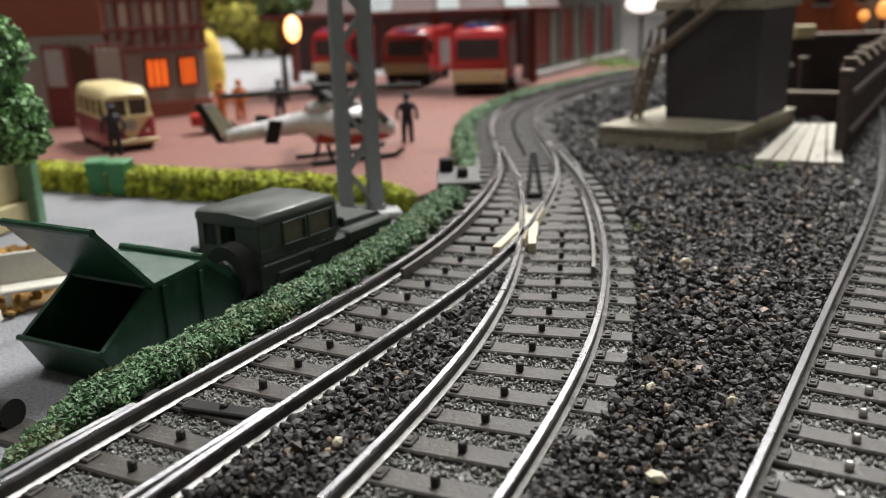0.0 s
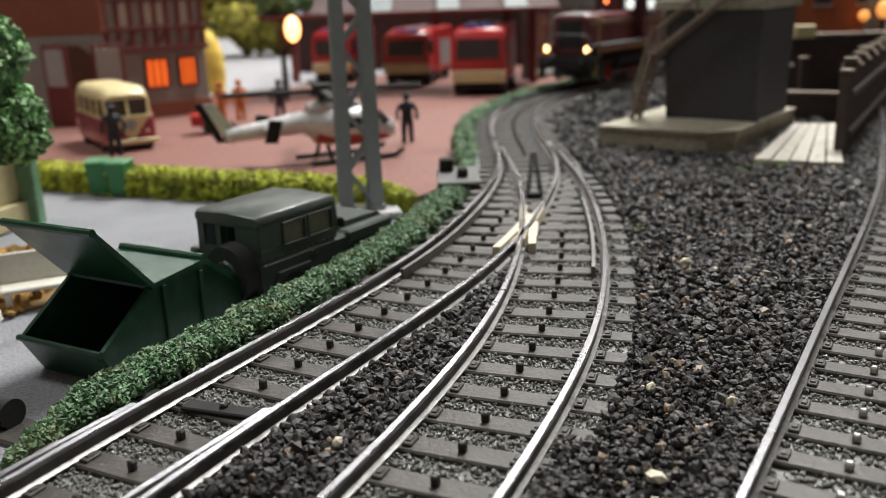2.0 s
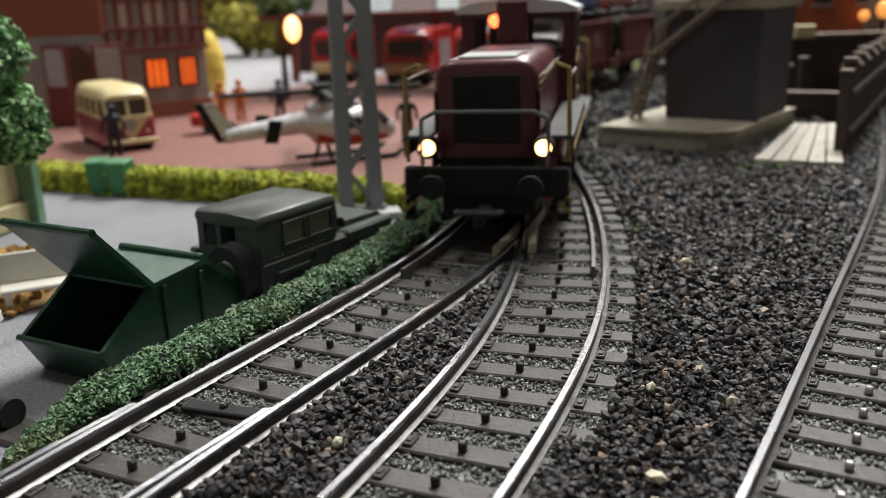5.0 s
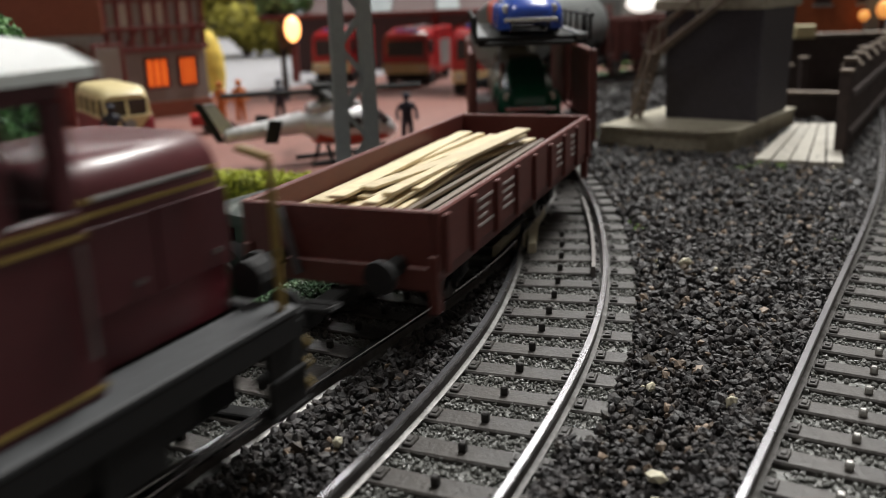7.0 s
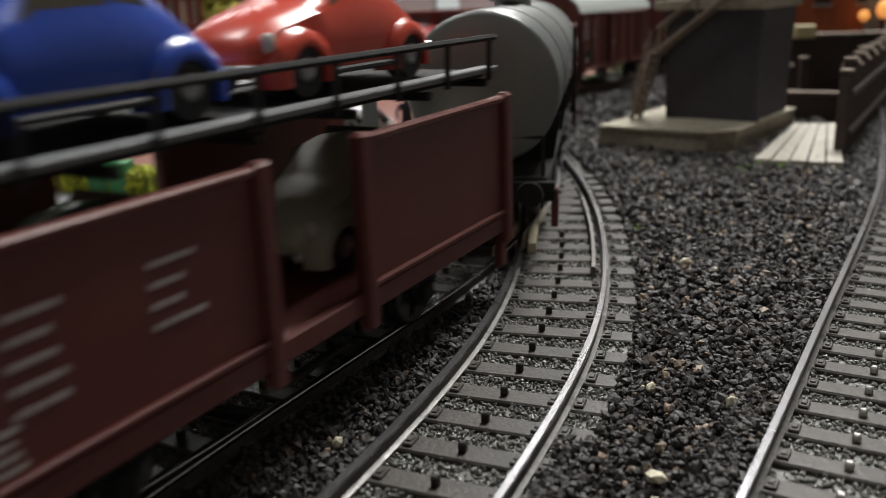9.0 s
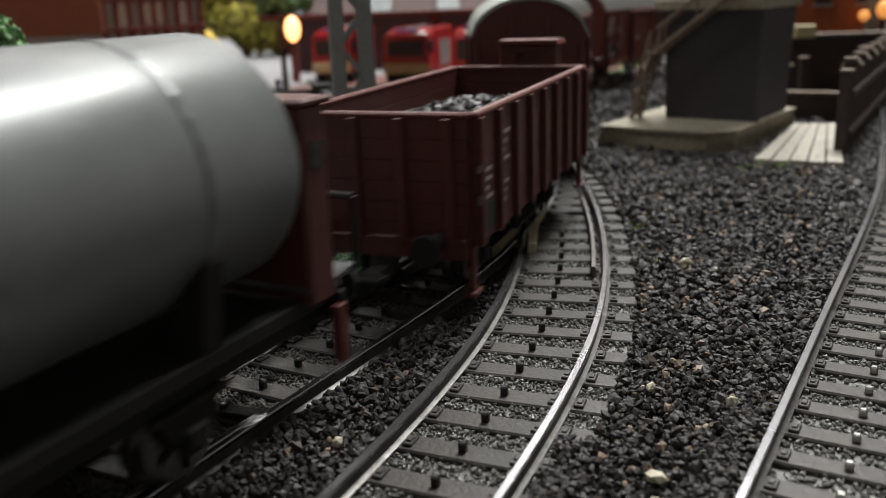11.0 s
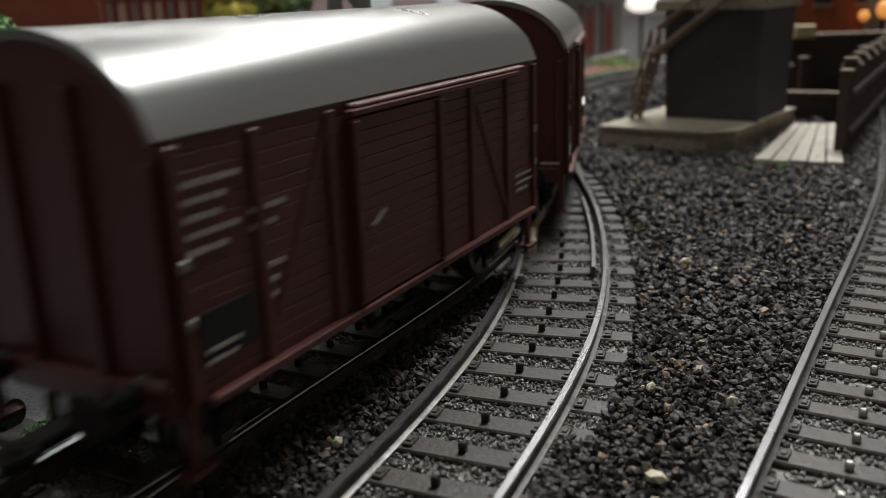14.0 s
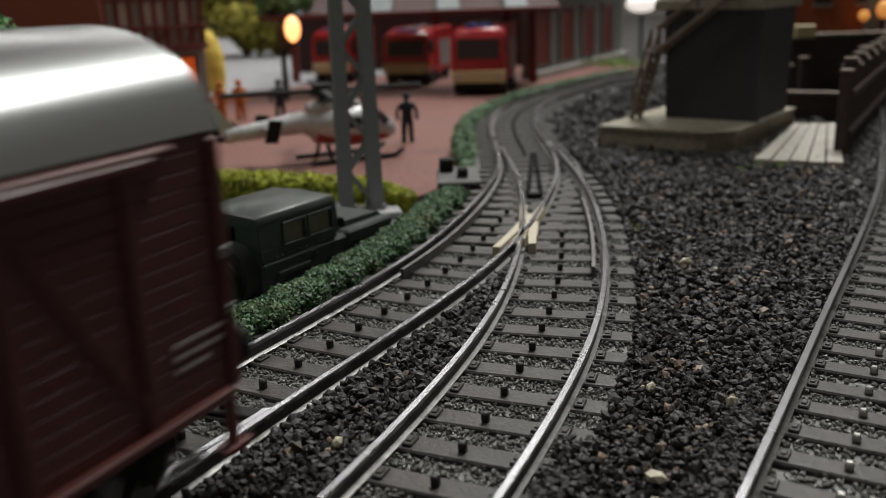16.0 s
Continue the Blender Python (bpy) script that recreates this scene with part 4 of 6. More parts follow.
bed = beside(MAIN, -120, 700, -12, 90)
sheet("ballast_ground", bed + [(1300, 1300), (1300, -200), (-150, -200)], -4.6, GROUND, "dark gravel ground of the railway yard")
sheet("street", [(-700, 40)] + [(x, y) for x, y in beside(MAIN, -20, 215, -23, 20)] + [(-8, 256), (-175, 325), (-700, 540)], -12, ASPHALT, "grey fine-grained model street", "street")
sheet("paved_yard", [(-700, 540), (-175, 325), (-8, 256)] + beside(MAIN, 228, 640, -23, 25) + [(120, 900), (-60, 640), (-160, 545), (-700, 620)], -8, BRICK_YARD, "red brick paved fire station yard", "yard")
PALE_ROAD = mat("pale_street", (0.30, 0.295, 0.31), 0.8, 0.0, 0.15, 300, 0.2)
sheet("far_street", [(-700, 620), (-160, 545), (-60, 640), (120, 900), (120, 1400), (-700, 1400)], -7.2, PALE_ROAD, "pale street behind the yard", "street")

LINES = [MAIN, BRANCH, SIDE]


def clear_of(p, gaps):
    ok = np.ones(len(p), bool)
    for (s, xs, ys, th), gap in zip(LINES, gaps):
        c = np.stack([xs, ys], 1)[::3]
        keep = (c[:, 1] > -80) & (c[:, 1] < 900)
        c = c[keep]
        for a in range(0, len(p), 4000):
            d = ((p[a:a + 4000, None, :2] - c[None]) ** 2).sum(-1).min(1)
            ok[a:a + 4000] &= d > gap * gap
    return ok


def nearest(p, track):
    s, xs, ys, th = track
    c, t = np.stack([xs, ys], 1)[::3], th[::3]
    off = np.zeros(len(p))
    for a in range(0, len(p), 4000):
        q = p[a:a + 4000, :2]
        i = ((q[:, None] - c[None]) ** 2).sum(-1).argmin(1)
        d = q - c[i]
        off[a:a + 4000] = d[:, 0] * np.cos(t[i]) - d[:, 1] * np.sin(t[i])
    return off


def right_of_main(p, off):
    s, xs, ys, th = MAIN
    c, t = np.stack([xs, ys], 1)[::3], th[::3]
    out = np.zeros(len(p), bool)
    for a in range(0, len(p), 4000):
        q = p[a:a + 4000, :2]
        i = ((q[:, None] - c[None]) ** 2).sum(-1).argmin(1)
        d = q - c[i]
        out[a:a + 4000] = d[:, 0] * np.cos(t[i]) - d[:, 1] * np.sin(t[i]) > off
    return out


PL0, PE1, PE2 = np.array([56.5, 306.9]), np.array([0.791, -0.612]), np.array([0.612, 0.791])


def ballast_place(y0, y1, gap):
    def place(r, n):
        p = np.stack([r.uniform(-0.42, 0.62, n), r.uniform(y0, y1, n), r.uniform(-4.3, -2.7, n)], 1)
        p[:, 0] = p[:, 0] * (p[:, 1] + 20)
        m, b, s = nearest(p, MAIN), nearest(p, BRANCH), nearest(p, SIDE)
        near = p[:, 1] < 190
        ok = (m > np.where(near, 10.3, gap)) & ((b < -10.3) | (b > np.where(p[:, 1] < 96, 10.4, gap)) | (p[:, 1] > 330)) & ((s < -10.3) | (s > gap))
        ok &= clear_of(p, (10.2, 9.0, 10.2))
        over = ((m < 14.8) & near) | ((b < 0) & (b > -14.8)) | ((b > 0) & (b < 14.8)) | ((s < 0) & (s > -15.2))
        p[:, 2] = np.where(over, -2.5 + 0.9 * (p[:, 2] + 4.3) / 1.6, p[:, 2] + 0.4)
        d = p[:, :2] - PL0
        e, f = d @ PE1, d @ PE2
        ok &= ~((e > -1) & (e < 46) & (f > -1) & (f < 71))
        return p[ok]
    return place


for y0, y1, n, size, seed in ((60, 125, 24000, 1.2, 1), (125, 200, 26000, 1.4, 2), (200, 330, 22000, 1.9, 3), (330, 640, 22000, 2.7, 4)):
    tagged(part("ballast_gravel", stones(n, ballast_place(y0, y1, 14.4), size, seed, 0.36, y0 > 300), BALLAST), "loose dark brown and black ballast stones between the tracks", "gravel", kind="stuff")


def pale_place(r, n):
    p = ballast_place(75, 320, 14.5)(r, n)
    p[:, 2] = -2.6
    return p


BROWN_STONE = mat("tan_stone", (0.16, 0.118, 0.085), 0.6, 0.0, 0.3, 1500, 0.4, island=0.8)
tagged(part("tan_gravel", stones(2600, pale_place, 1.5, 31), BROWN_STONE), "scattered tan and brown ballast stones", "gravel", kind="stuff")
tagged(part("light_gravel", stones(150, pale_place, 1.1, 33), PALE_STONE), "scattered pale ballast stones", "gravel", kind="stuff")
for x, y, r in ((22.5, 86.0, 1.6), (-13.6, 96.3, 1.3), (46.9, 163.3, 1.5), (36.4, 103.0, 0.9)):
    st = part("pale_pebble", stones(1, lambda q, n: np.zeros((1, 3)), 2.3 * r, int(x * 7) % 91 + 3, 0.15), PALE_STONE, m=at(x, y, -1.5))
    tagged(st, "single rounded cream pebble on the dark ballast", "stone", group="cream pebbles on the ballast")

# pebble relief of the moulded beds, between the sleepers
def bed_place(track, s0, s1):
    def place(r, n):
        s, off = r.uniform(s0, s1, n), r.uniform(-14.2, 14.2, n)
        ss, xs, ys, th = track
        t = np.interp(s, ss, th)
        return np.stack([np.interp(s, ss, xs) + off * np.cos(t), np.interp(s, ss, ys) - off * np.sin(t), np.full(n, -2.95) + r.uniform(-0.12, 0.12, n)], 1)
    return place


for t, track, s0, s1, n, size, seed in ((left, MAIN, -5, 130, 13000, 0.66, 11), (branch, BRANCH, 15, 165, 15000, 0.66, 12), (side, SIDE, 60, 230, 14500, 0.66, 13)):
    part("bed_grain", stones(n, bed_place(track, s0, s1), size, seed, 0.07), ROADBED, t, "moulded grey ballast grains")["kind"] = "stuff"

# ---- turnout fittings ----
FROGP = [(-0.8, -0.25), (0.8, -0.25), (0.9, -2.4), (-0.9, -2.4)]
part("frog", sweep(MAIN, 128, 160, 8.65, FROGP, 2), FROG, left, "pale plastic frog of the turnout")
part("frog", sweep(BRANCH, 137, 168, -8.65, FROGP, 2), FROG, branch, "pale plastic frog of the turnout")
part("wing_rail", sweep(MAIN, 124, 146, 8.65, FROGP, 2, shift=lambda k: -2.0 - 0.5 * (1 - k)), FROG, left, "pale wing rail")
part("wing_rail", sweep(BRANCH, 133, 154, -8.65, FROGP, 2, shift=lambda k: 2.0 + 0.5 * (1 - k)), FROG, branch, "pale wing rail")
for t, track, s0, s1, off in ((left, MAIN, 105, 160, -6.4), (branch, BRANCH, 118, 176, 6.4)):
    part("check_rail", sweep(track, s0, s1, off, [(-0.35, -0.4), (0.35, -0.4), (0.35, -2.4), (-0.35, -2.4)], 3), STEEL_DARK, t, "dark check rail")
part("frog", Shape().prism([(19.4, 204), (23.0, 203.4), (20.6, 184.6), (17.6, 185)], -2.6, -0.9, "z"), FROG, left, "pale plastic frog filler")
# centre contacts in two rows that part towards the frog
for x1 in (23.2, 26.6):
    for i in range(9):
        k = i / 8
        part("contact_block", Shape().box(30.6 + (x1 - 30.6) * k + (0.5 if x1 > 25 else -0.5) * (1 - k), 284 - 54 * k, -1.6, 1.3, 2.6, 1.8, 0.3, rz=-8), BLACK, left)
part("contact_block", Shape().box(24.6, 226.5, -1.7, 4.2, 1.6, 1.6, 0.3), BLACK, left)
box = thing("point_motor_box", "small dark point motor box beside the track", "switch box")
part("casing", Shape().box(2.6, 253.5, -6.4, 7.2, 21, 9.5, 0.4), BLACK, box)
part("lid", Shape().box(5.2, 253.5, -1.2, 12.4, 23, 1.0, 0.3), mat("grey_lid", (0.10, 0.10, 0.097), 0.55), box, "flat dark grey lid")
part("lantern", Shape().box(1.8, 259, 1.2, 4.2, 4.0, 3.8, 0.4), BLACK, box)
part("lantern", Shape().box(6.4, 250, 0.6, 3.0, 4.4, 2.6, 0.4), BLACK, box)
# blades of the near turnout
lay_rail(left, MAIN, -40, 46, 8.65, lambda k: -0.9 - 7.5 * (1 - k) ** 1.6, "switch_blade", "shiny switch blade")
lay_rail(left, MAIN, -40, 40, -8.65, lambda k: -0.95 - 6.0 * (1 - k) ** 1.5, "stock_rail", "shiny outer stock rail")
part("tie_plate", Shape().box(-29.5, 107, -2.0, 13, 2.6, 0.7, 0.2, rz=-20), BLACK, left, "black sliding tie plate")
motor = thing("switch_lever", "black turnout lever drum on the sleeper ends", "switch lever")
part("drum", Shape().cyl((-62, 108, -0.6), (-57.0, 105.5, -0.6), 2.0, 2.0, 18), BLACK, motor, smooth=40)
part("plate", Shape().box(-58, 105.5, -3.0, 11, 6, 1.2, 0.3, rz=-28), SLEEPER, motor)

# ---- hedges ----
def hedge(name, label, run, full, low, high, material, core, size, n, seed):
    """run: a function of 0..1 that gives x, y and heading."""
    h = thing(name, label, "hedge")
    rings = []
    for i in range(60):
        (x, y), t = run(i / 59)
        k = min(1.0, 0.25 + 0.75 * math.sin(min(i, 59 - i, 7) / 7 * math.pi / 2))
        half, top = full * k, high + (k - 1) * 5.0
        prof = [(-half * 0.8, low), (-half * 0.85, top - 2.2), (-half * 0.45, top - 1.0), (half * 0.45, top - 1.0), (half * 0.85, top - 2.2), (half * 0.8, low)]
        rings.append([(x + a * math.cos(t), y - a * math.sin(t), z) for a, z in prof])
    # inner body, its dark green standing in for shade among the foliage
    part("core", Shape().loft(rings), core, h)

    def place(r, count):
        u = r.rand(count)
        k = 0.25 + 0.75 * np.sin(np.minimum(np.minimum(u, 1 - u) * 59 / 7, 1) * math.pi / 2)
        half, top = full * k, high + (k - 1) * 5.0
        base = np.array([[*run(k)[0], run(k)[1]] for k in np.linspace(0, 1, 200)])
        xs, ys, th = (np.interp(u, np.linspace(0, 1, 200), base[:, j]) for j in range(3))
        bulge = 1 + 0.16 * np.sin(u * 90) + 0.1 * np.sin(u * 231 + 1)
        a = r.uniform(-1.15, 1.15, count)
        edge = np.abs(a) > 0.8
        off = np.where(edge, np.sign(a) * half * r.uniform(0.8, 1.05, count), a * half * 1.1) * bulge
        z = np.where(edge, low + (top - 1.2 - low) * r.rand(count), top - 0.9 + r.uniform(-0.9, 0.7, count) * bulge - 1.6 * np.abs(a) ** 3)
        return np.stack([xs + off * np.cos(th), ys - off * np.sin(th), z], 1)
    part("foliage", stones(n, place, size, seed, 0.5, True), material, h, "crumbly foam foliage")["kind"] = "stuff"
    return h


def along(track, s0, s1, off):
    def run(k):
        (x, y, _), t = on(track, s0 + (s1 - s0) * k, off)
        return (x, y), t
    return run


def straight(x0, y0, x1, y1):
    t = math.atan2(x1 - x0, y1 - y0)
    return lambda k: ((x0 + (x1 - x0) * k, y0 + (y1 - y0) * k), t)


hedge("hedge", "low dark green hedge of flock foam along the track", along(MAIN, 27, 190, -18.0), 4.4, -12, 0.8, HEDGE, HEDGE_CORE_SHADE, 0.8, 46000, 21)
hedge("hedge", "low dark green hedge bordering the yard by the track", along(MAIN, 226, 560, -19.0), 3.6, -9, -0.5, HEDGE, HEDGE_CORE_SHADE, 2.0, 10000, 22)
hedge("hedge", "low lime-green hedge between street and yard", straight(-175, 325, -8, 256), 4.6, -12.2, -2.8, LIME, LIME_CORE_SHADE, 1.9, 10000, 23)


# ---- street side: waste container, off-road car, mast, tree, bench ----
SKIP_GREEN = mat("dark_green_container_plastic", (0.010, 0.048, 0.024), 0.34, 0.0, 0.2, 900, 0.08, (0.055, 0.10, 0.075), 0.4, 260)
OLIVE = mat("dark_olive_plastic", (0.042, 0.052, 0.046), 0.42, 0.0, 0.15, 900, 0.06, (0.06, 0.075, 0.065), 0.4, 150)
MAST = mat("grey_mast_plastic", (0.30, 0.32, 0.32), 0.42, 0.0, 0.12, 900, 0.06, (0.15, 0.15, 0.15), 0.3, 120)
CONCRETE = mat("pale_concrete", (0.42, 0.42, 0.42), 0.8, 0.0, 0.2, 900, 0.3)
CREAM = mat("cream_wall_plastic", (0.52, 0.45, 0.25), 0.55, 0.0, 0.12, 500, 0.1)
PILLAR = mat("green_pillar_paint", (0.10, 0.20, 0.11), 0.5, 0.0, 0.3, 600, 0.2)
WHITE = mat("white_plastic", (0.68, 0.66, 0.58), 0.45, 0.0, 0.08)
LEAVES = mat("autumn_leaf_crumbs", (0.42, 0.24, 0.06), 0.8, 0.0, 0.3, 900, 0.3, island=0.7)
LEAF_BED = mat("leaf_bed", (0.20, 0.12, 0.04), 0.9, 0.0, 0.4, 700, 0.5)
TREE_GREEN = mat("blue_green_flock", (0.17, 0.32, 0.13), 0.65, 0.0, 0.3, 700, 0.3, island=0.75)
BARK = mat("tree_bark", (0.09, 0.065, 0.045), 0.85, 0.0, 0.4, 700, 0.6)


def slab(poly_a, poly_b, t=0.9):
    """A plate between two edges given in y, z, across x."""
    (y0, z0), (y1, z1) = poly_a, poly_b
    n = math.hypot(y1 - y0, z1 - z0)
    ny, nz = -(z1 - z0) / n * t / 2, (y1 - y0) / n * t / 2
    return [(y0 + ny, z0 + nz), (y1 + ny, z1 + nz), (y1 - ny, z1 - nz), (y0 - ny, z0 - nz)]


def waste_container():
    c = thing("waste_container", "dark green waste container with its lid thrown open", "waste container", at(-56.6, 134.5, 0, -28.6))
    W = 20.4
    prof = [(0, -4.9), (12.1, 3.3), (25.1, 4.1), (37.8, -5.7), (34.5, -12), (4.0, -12)]
    for x in (-0.45, -W + 0.45):
        part("side_wall", Shape().prism(prof, x - 0.45, x + 0.45, "x"), SKIP_GREEN, c)
    for name, a, b in (("bottom", 5, 4), ("back_wall", 4, 3), ("front_wall", 5, 0)):
        part(name, Shape().prism(slab(prof[a], prof[b]), -W + 0.92, -0.92, "x"), SKIP_GREEN, c)
    part("top_plate", Shape().prism(slab(prof[1], (25.6, 4.3), 1.0), -W - 0.5, 0.5, "x"), SKIP_GREEN, c, "worn dark green top plate")
    part("rear_lid", Shape().prism(slab((25.2, 4.5), (38.4, -5.5), 1.0), -W - 0.5, 0.5, "x"), SKIP_GREEN, c, "closed rear lid")
    part("hinge", Shape().cyl((-W - 0.4, 25.2, 4.9), (0.4, 25.2, 4.9), 0.8, 0.8, 10).cyl((-W - 0.4, 12.1, 3.9), (0.4, 12.1, 3.9), 0.55, 0.55, 8), SKIP_GREEN, c)
    lid = part("open_lid", Shape().prism(slab((12.0, 3.9), (1.4, 15.6), 0.9), -W - 0.6, 0.6, "x"), SKIP_GREEN, c, "front lid standing open")
    part("lid_rim", Shape().cyl((-W - 0.6, 1.4, 15.6), (0.6, 1.4, 15.6), 0.75, 0.75, 8), SKIP_GREEN, lid)
    part("lip", Shape().cyl((-W, 0.0, -4.8), (0, 0.0, -4.8), 0.6, 0.6, 8), SKIP_GREEN, c)
    for u in (15, 24):
        part("rib", Shape().box(0.25, u, -3.6, 0.6, 1.0, 13, 0.15), SKIP_GREEN, c)
    return c


def offroad_car():
    j = thing("offroad_car", "dark olive toy off-road car with canvas top, parked on the street", "model car", at(-42.9, 170.6, -12, -33.8) @ Matrix.Scale(1.03, 4))
    part("body", Shape().box(0, 20.5, 8.2, 17.6, 41, 7.6, 0.6), OLIVE, j)
    part("bonnet", Shape().prism([(22.5, 11.6), (40.8, 11.4), (40.8, 12.6), (39.5, 13.4), (22.5, 14.0)], -6.0, 6.0, "x"), OLIVE, j, smooth=30)
    for s in (-1, 1):
        part("front_wing", Shape().box(s * 7.6, 33, 11.0, 3.4, 16, 3.2, 0.5), OLIVE, j)
        part("headlamp", Shape().cyl((s * 6.6, 41.0, 9.4), (s * 6.6, 41.5, 9.4), 1.3, 1.3, 12), CAR_LAMP, j)
        for y in (8.2, 33.5):
            w = part("wheel", Shape().cyl((s * 6.0, y, 4.2), (s * 8.9, y, 4.2), 4.2, 4.1, 20), TYRE, j, smooth=40)
            part("rim", Shape().cyl((s * 8.8, y, 4.2), (s * 9.1, y, 4.2), 2.2, 2.0, 14), OLIVE, w)
            part("wheel_arch", Shape().prism([(y - 5.6, 5.0), (y - 4.6, 9.4), (y + 4.6, 9.4), (y + 5.6, 5.0), (y + 5.0, 5.0), (y + 4.2, 8.6), (y - 4.2, 8.6), (y - 5.0, 5.0)], s * 8.7, s * 9.5, "x"), OLIVE, j)
        # canvas side with window openings
        sd = Shape().box(s * 8.2, 11, 13.2, 0.8, 22, 2.2).box(s * 8.0, 11, 19.6, 0.8, 22, 2.4, 0.3)
        for y, w in ((0.6, 1.2), (3.8, 5.6), (13.2, 1.4), (21.4, 1.4)):
            sd.box(s * 8.1, y, 16.6, 0.8, w, 6.4)
        part("canvas_side", sd, OLIVE, j)
        part("side_window", Shape().box(s * 8.0, 9.6, 16.4, 0.3, 6.0, 4.4), CAR_GLASS, j)
        part("door_window", Shape().box(s * 8.0, 17.3, 16.4, 0.3, 7.0, 4.4), CAR_GLASS, j)
        for y, w in ((9.6, 6.4), (17.3, 7.2)):
            rim = Shape()
            for z in (14.2, 18.6):
                rim.box(s * 8.6, y, z, 0.5, w + 0.5, 0.5, 0.1)
            for e in (-1, 1):
                rim.box(s * 8.6, y + e * w / 2, 16.4, 0.5, 0.5, 4.4, 0.1)
            part("window_rim", rim, OLIVE, j)
        for k in range(12):
            part("rivet", Shape().ball((s * 8.9, 2 + 1.7 * k, 12.4), 0.28, 0.28, 0.28, 6, 4), OLIVE, j)
        part("mirror", Shape().box(s * 9.6, 22.6, 15.2, 1.6, 0.6, 2.0, 0.2), BLACK, j)
        part("door_handle", Shape().box(s * 9.0, 14.5, 10.8, 0.4, 1.6, 0.4), CHROME, j)
    rings = []
    for y, k in ((-0.3, 0.5), (0.4, 0.0), (21.2, 0.0), (22.6, 0.7)):
        rings.append([(x * (1 - k * 0.04), y, z - k) for x, z in ((-8.7, 19.8), (-8.6, 20.9), (-8.0, 21.3), (0, 21.7), (8.0, 21.3), (8.6, 20.9), (8.7, 19.8))])
    part("canvas_roof", Shape().loft(rings), OLIVE, j, "satin canvas roof", smooth=50)
    back = Shape().box(0, 0.3, 13.0, 16.4, 0.8, 2.6).box(0, 0.3, 19.6, 16.4, 0.8, 2.0)
    for x, w in ((-7.4, 1.6), (-2.6, 1.4), (5.2, 6.0)):
        back.box(x, 0.3, 16.3, w, 0.8, 5)
    part("canvas_back", back, OLIVE, j)
    part("rear_window", Shape().box(-3.4, 0.3, 16.4, 7, 0.25, 4.6), WINDOW, j)
    spare = part("spare_wheel", Shape().cyl((2.0, -3.2, 9.8), (2.0, 0.0, 9.8), 5.6, 6.0, 28), TYRE, j, "spare wheel on the tailgate", smooth=40)
    part("spare_hub", Shape().cyl((2.0, -3.6, 9.8), (2.0, -3.1, 9.8), 2.6, 3.0, 16), OLIVE, spare)
    part("jerrycan_box", Shape().box(-9.6, 1.0, 11.0, 2.6, 3.4, 4.4, 0.4).box(-9.6, 1.0, 8.6, 3.4, 4.2, 0.6), OLIVE, j)
    part("rear_bumper", Shape().box(0, -0.8, 4.6, 17, 1.2, 1.6, 0.3), BLACK, j)
    part("front_bumper", Shape().box(0, 42.2, 5.0, 17, 1.2, 1.8, 0.3), BLACK, j)
    ws = Shape().box(0, 22.2, 20.4, 16, 0.7, 0.9).box(0, 23.4, 14.2, 16, 0.7, 0.9)
    for x in (-7.6, 0, 7.6):
        ws.box(x, 22.8, 17.3, 0.8, 0.7, 6.2, rx=10)
    part("windscreen_frame", ws, OLIVE, j)
    part("windscreen", Shape().box(0, 22.8, 17.3, 15, 0.25, 6, rx=10), WINDOW, j)
    part("seat", Shape().box(-3.8, 13, 11.5, 6, 2, 6, 0.6).box(3.8, 13, 11.5, 6, 2, 6, 0.6), BLACK, j)
    part("bonnet_catch", Shape().box(-2, 34, 13.7, 0.8, 0.8, 0.8, 0.2), BLACK, j)
    return j


def lattice_mast():
    m = thing("lattice_mast", "grey lattice catenary mast on a concrete foot", "mast", at(-23.5, 252, -12, 12))
    part("foot", Shape().box(1.5, 0, 1.2, 19, 15, 2.4, 0.4), CONCRETE, m, "pale concrete foot")
    part("base_plate", Shape().box(-4.4, 0, 3.2, 5.4, 8, 1.6, 0.3), MAST, m)
    part("base_plate", Shape().box(4.2, 0, 3.2, 5.4, 8, 1.6, 0.3), MAST, m)
    top = 92.0
    for s in (-1, 1):
        x0, x1 = s * 4.3, s * 3.6
        a = [(x0 - 1.55, -2.6), (x0 + 1.55, -2.6), (x0 + 1.55, 2.6), (x0 - 1.55, 2.6)]
        part("leg", Shape().loft([[(x, y, 3.6) for x, y in a], [(x - x0 + x1, y * 0.85, top) for x, y in a]]), MAST, m)
        for y in (-2.9, 2.9):
            part("flange", Shape().loft([[(x0 + q, y + d, 3.6) for q, d in ((-2.0, -0.35), (2.0, -0.35), (2.0, 0.35), (-2.0, 0.35))], [(x1 + q, y * 0.85 + d, top) for q, d in ((-1.8, -0.35), (1.8, -0.35), (1.8, 0.35), (-1.8, 0.35))]]), MAST, m)
    z, k = 5.0, 0
    while z < top - 9:
        for y in (-2.0, 2.0):
            a, b = (-3.4, 3.4) if k % 2 else (3.4, -3.4)
            part("lacing_bar", Shape().box((a + b) / 2, y, z + 4.4, 1.3, 0.6, math.hypot(6.8, 8.8), ry=math.degrees(math.atan2(b - a, 8.8))), MAST, m)
        z += 8.8
        k += 1
    return m


def crown_place(blobs):
    def place(r, n):
        out = []
        vol = np.array([b[3] ** 2 for b in blobs])
        pick = r.choice(len(blobs), n, p=vol / vol.sum())
        d = r.randn(n, 3)
        d /= np.linalg.norm(d, axis=1)[:, None]
        b = np.array(blobs)[pick]
        return b[:, :3] + d * (b[:, 3] * r.uniform(0.72, 1.06, n))[:, None]
    return place


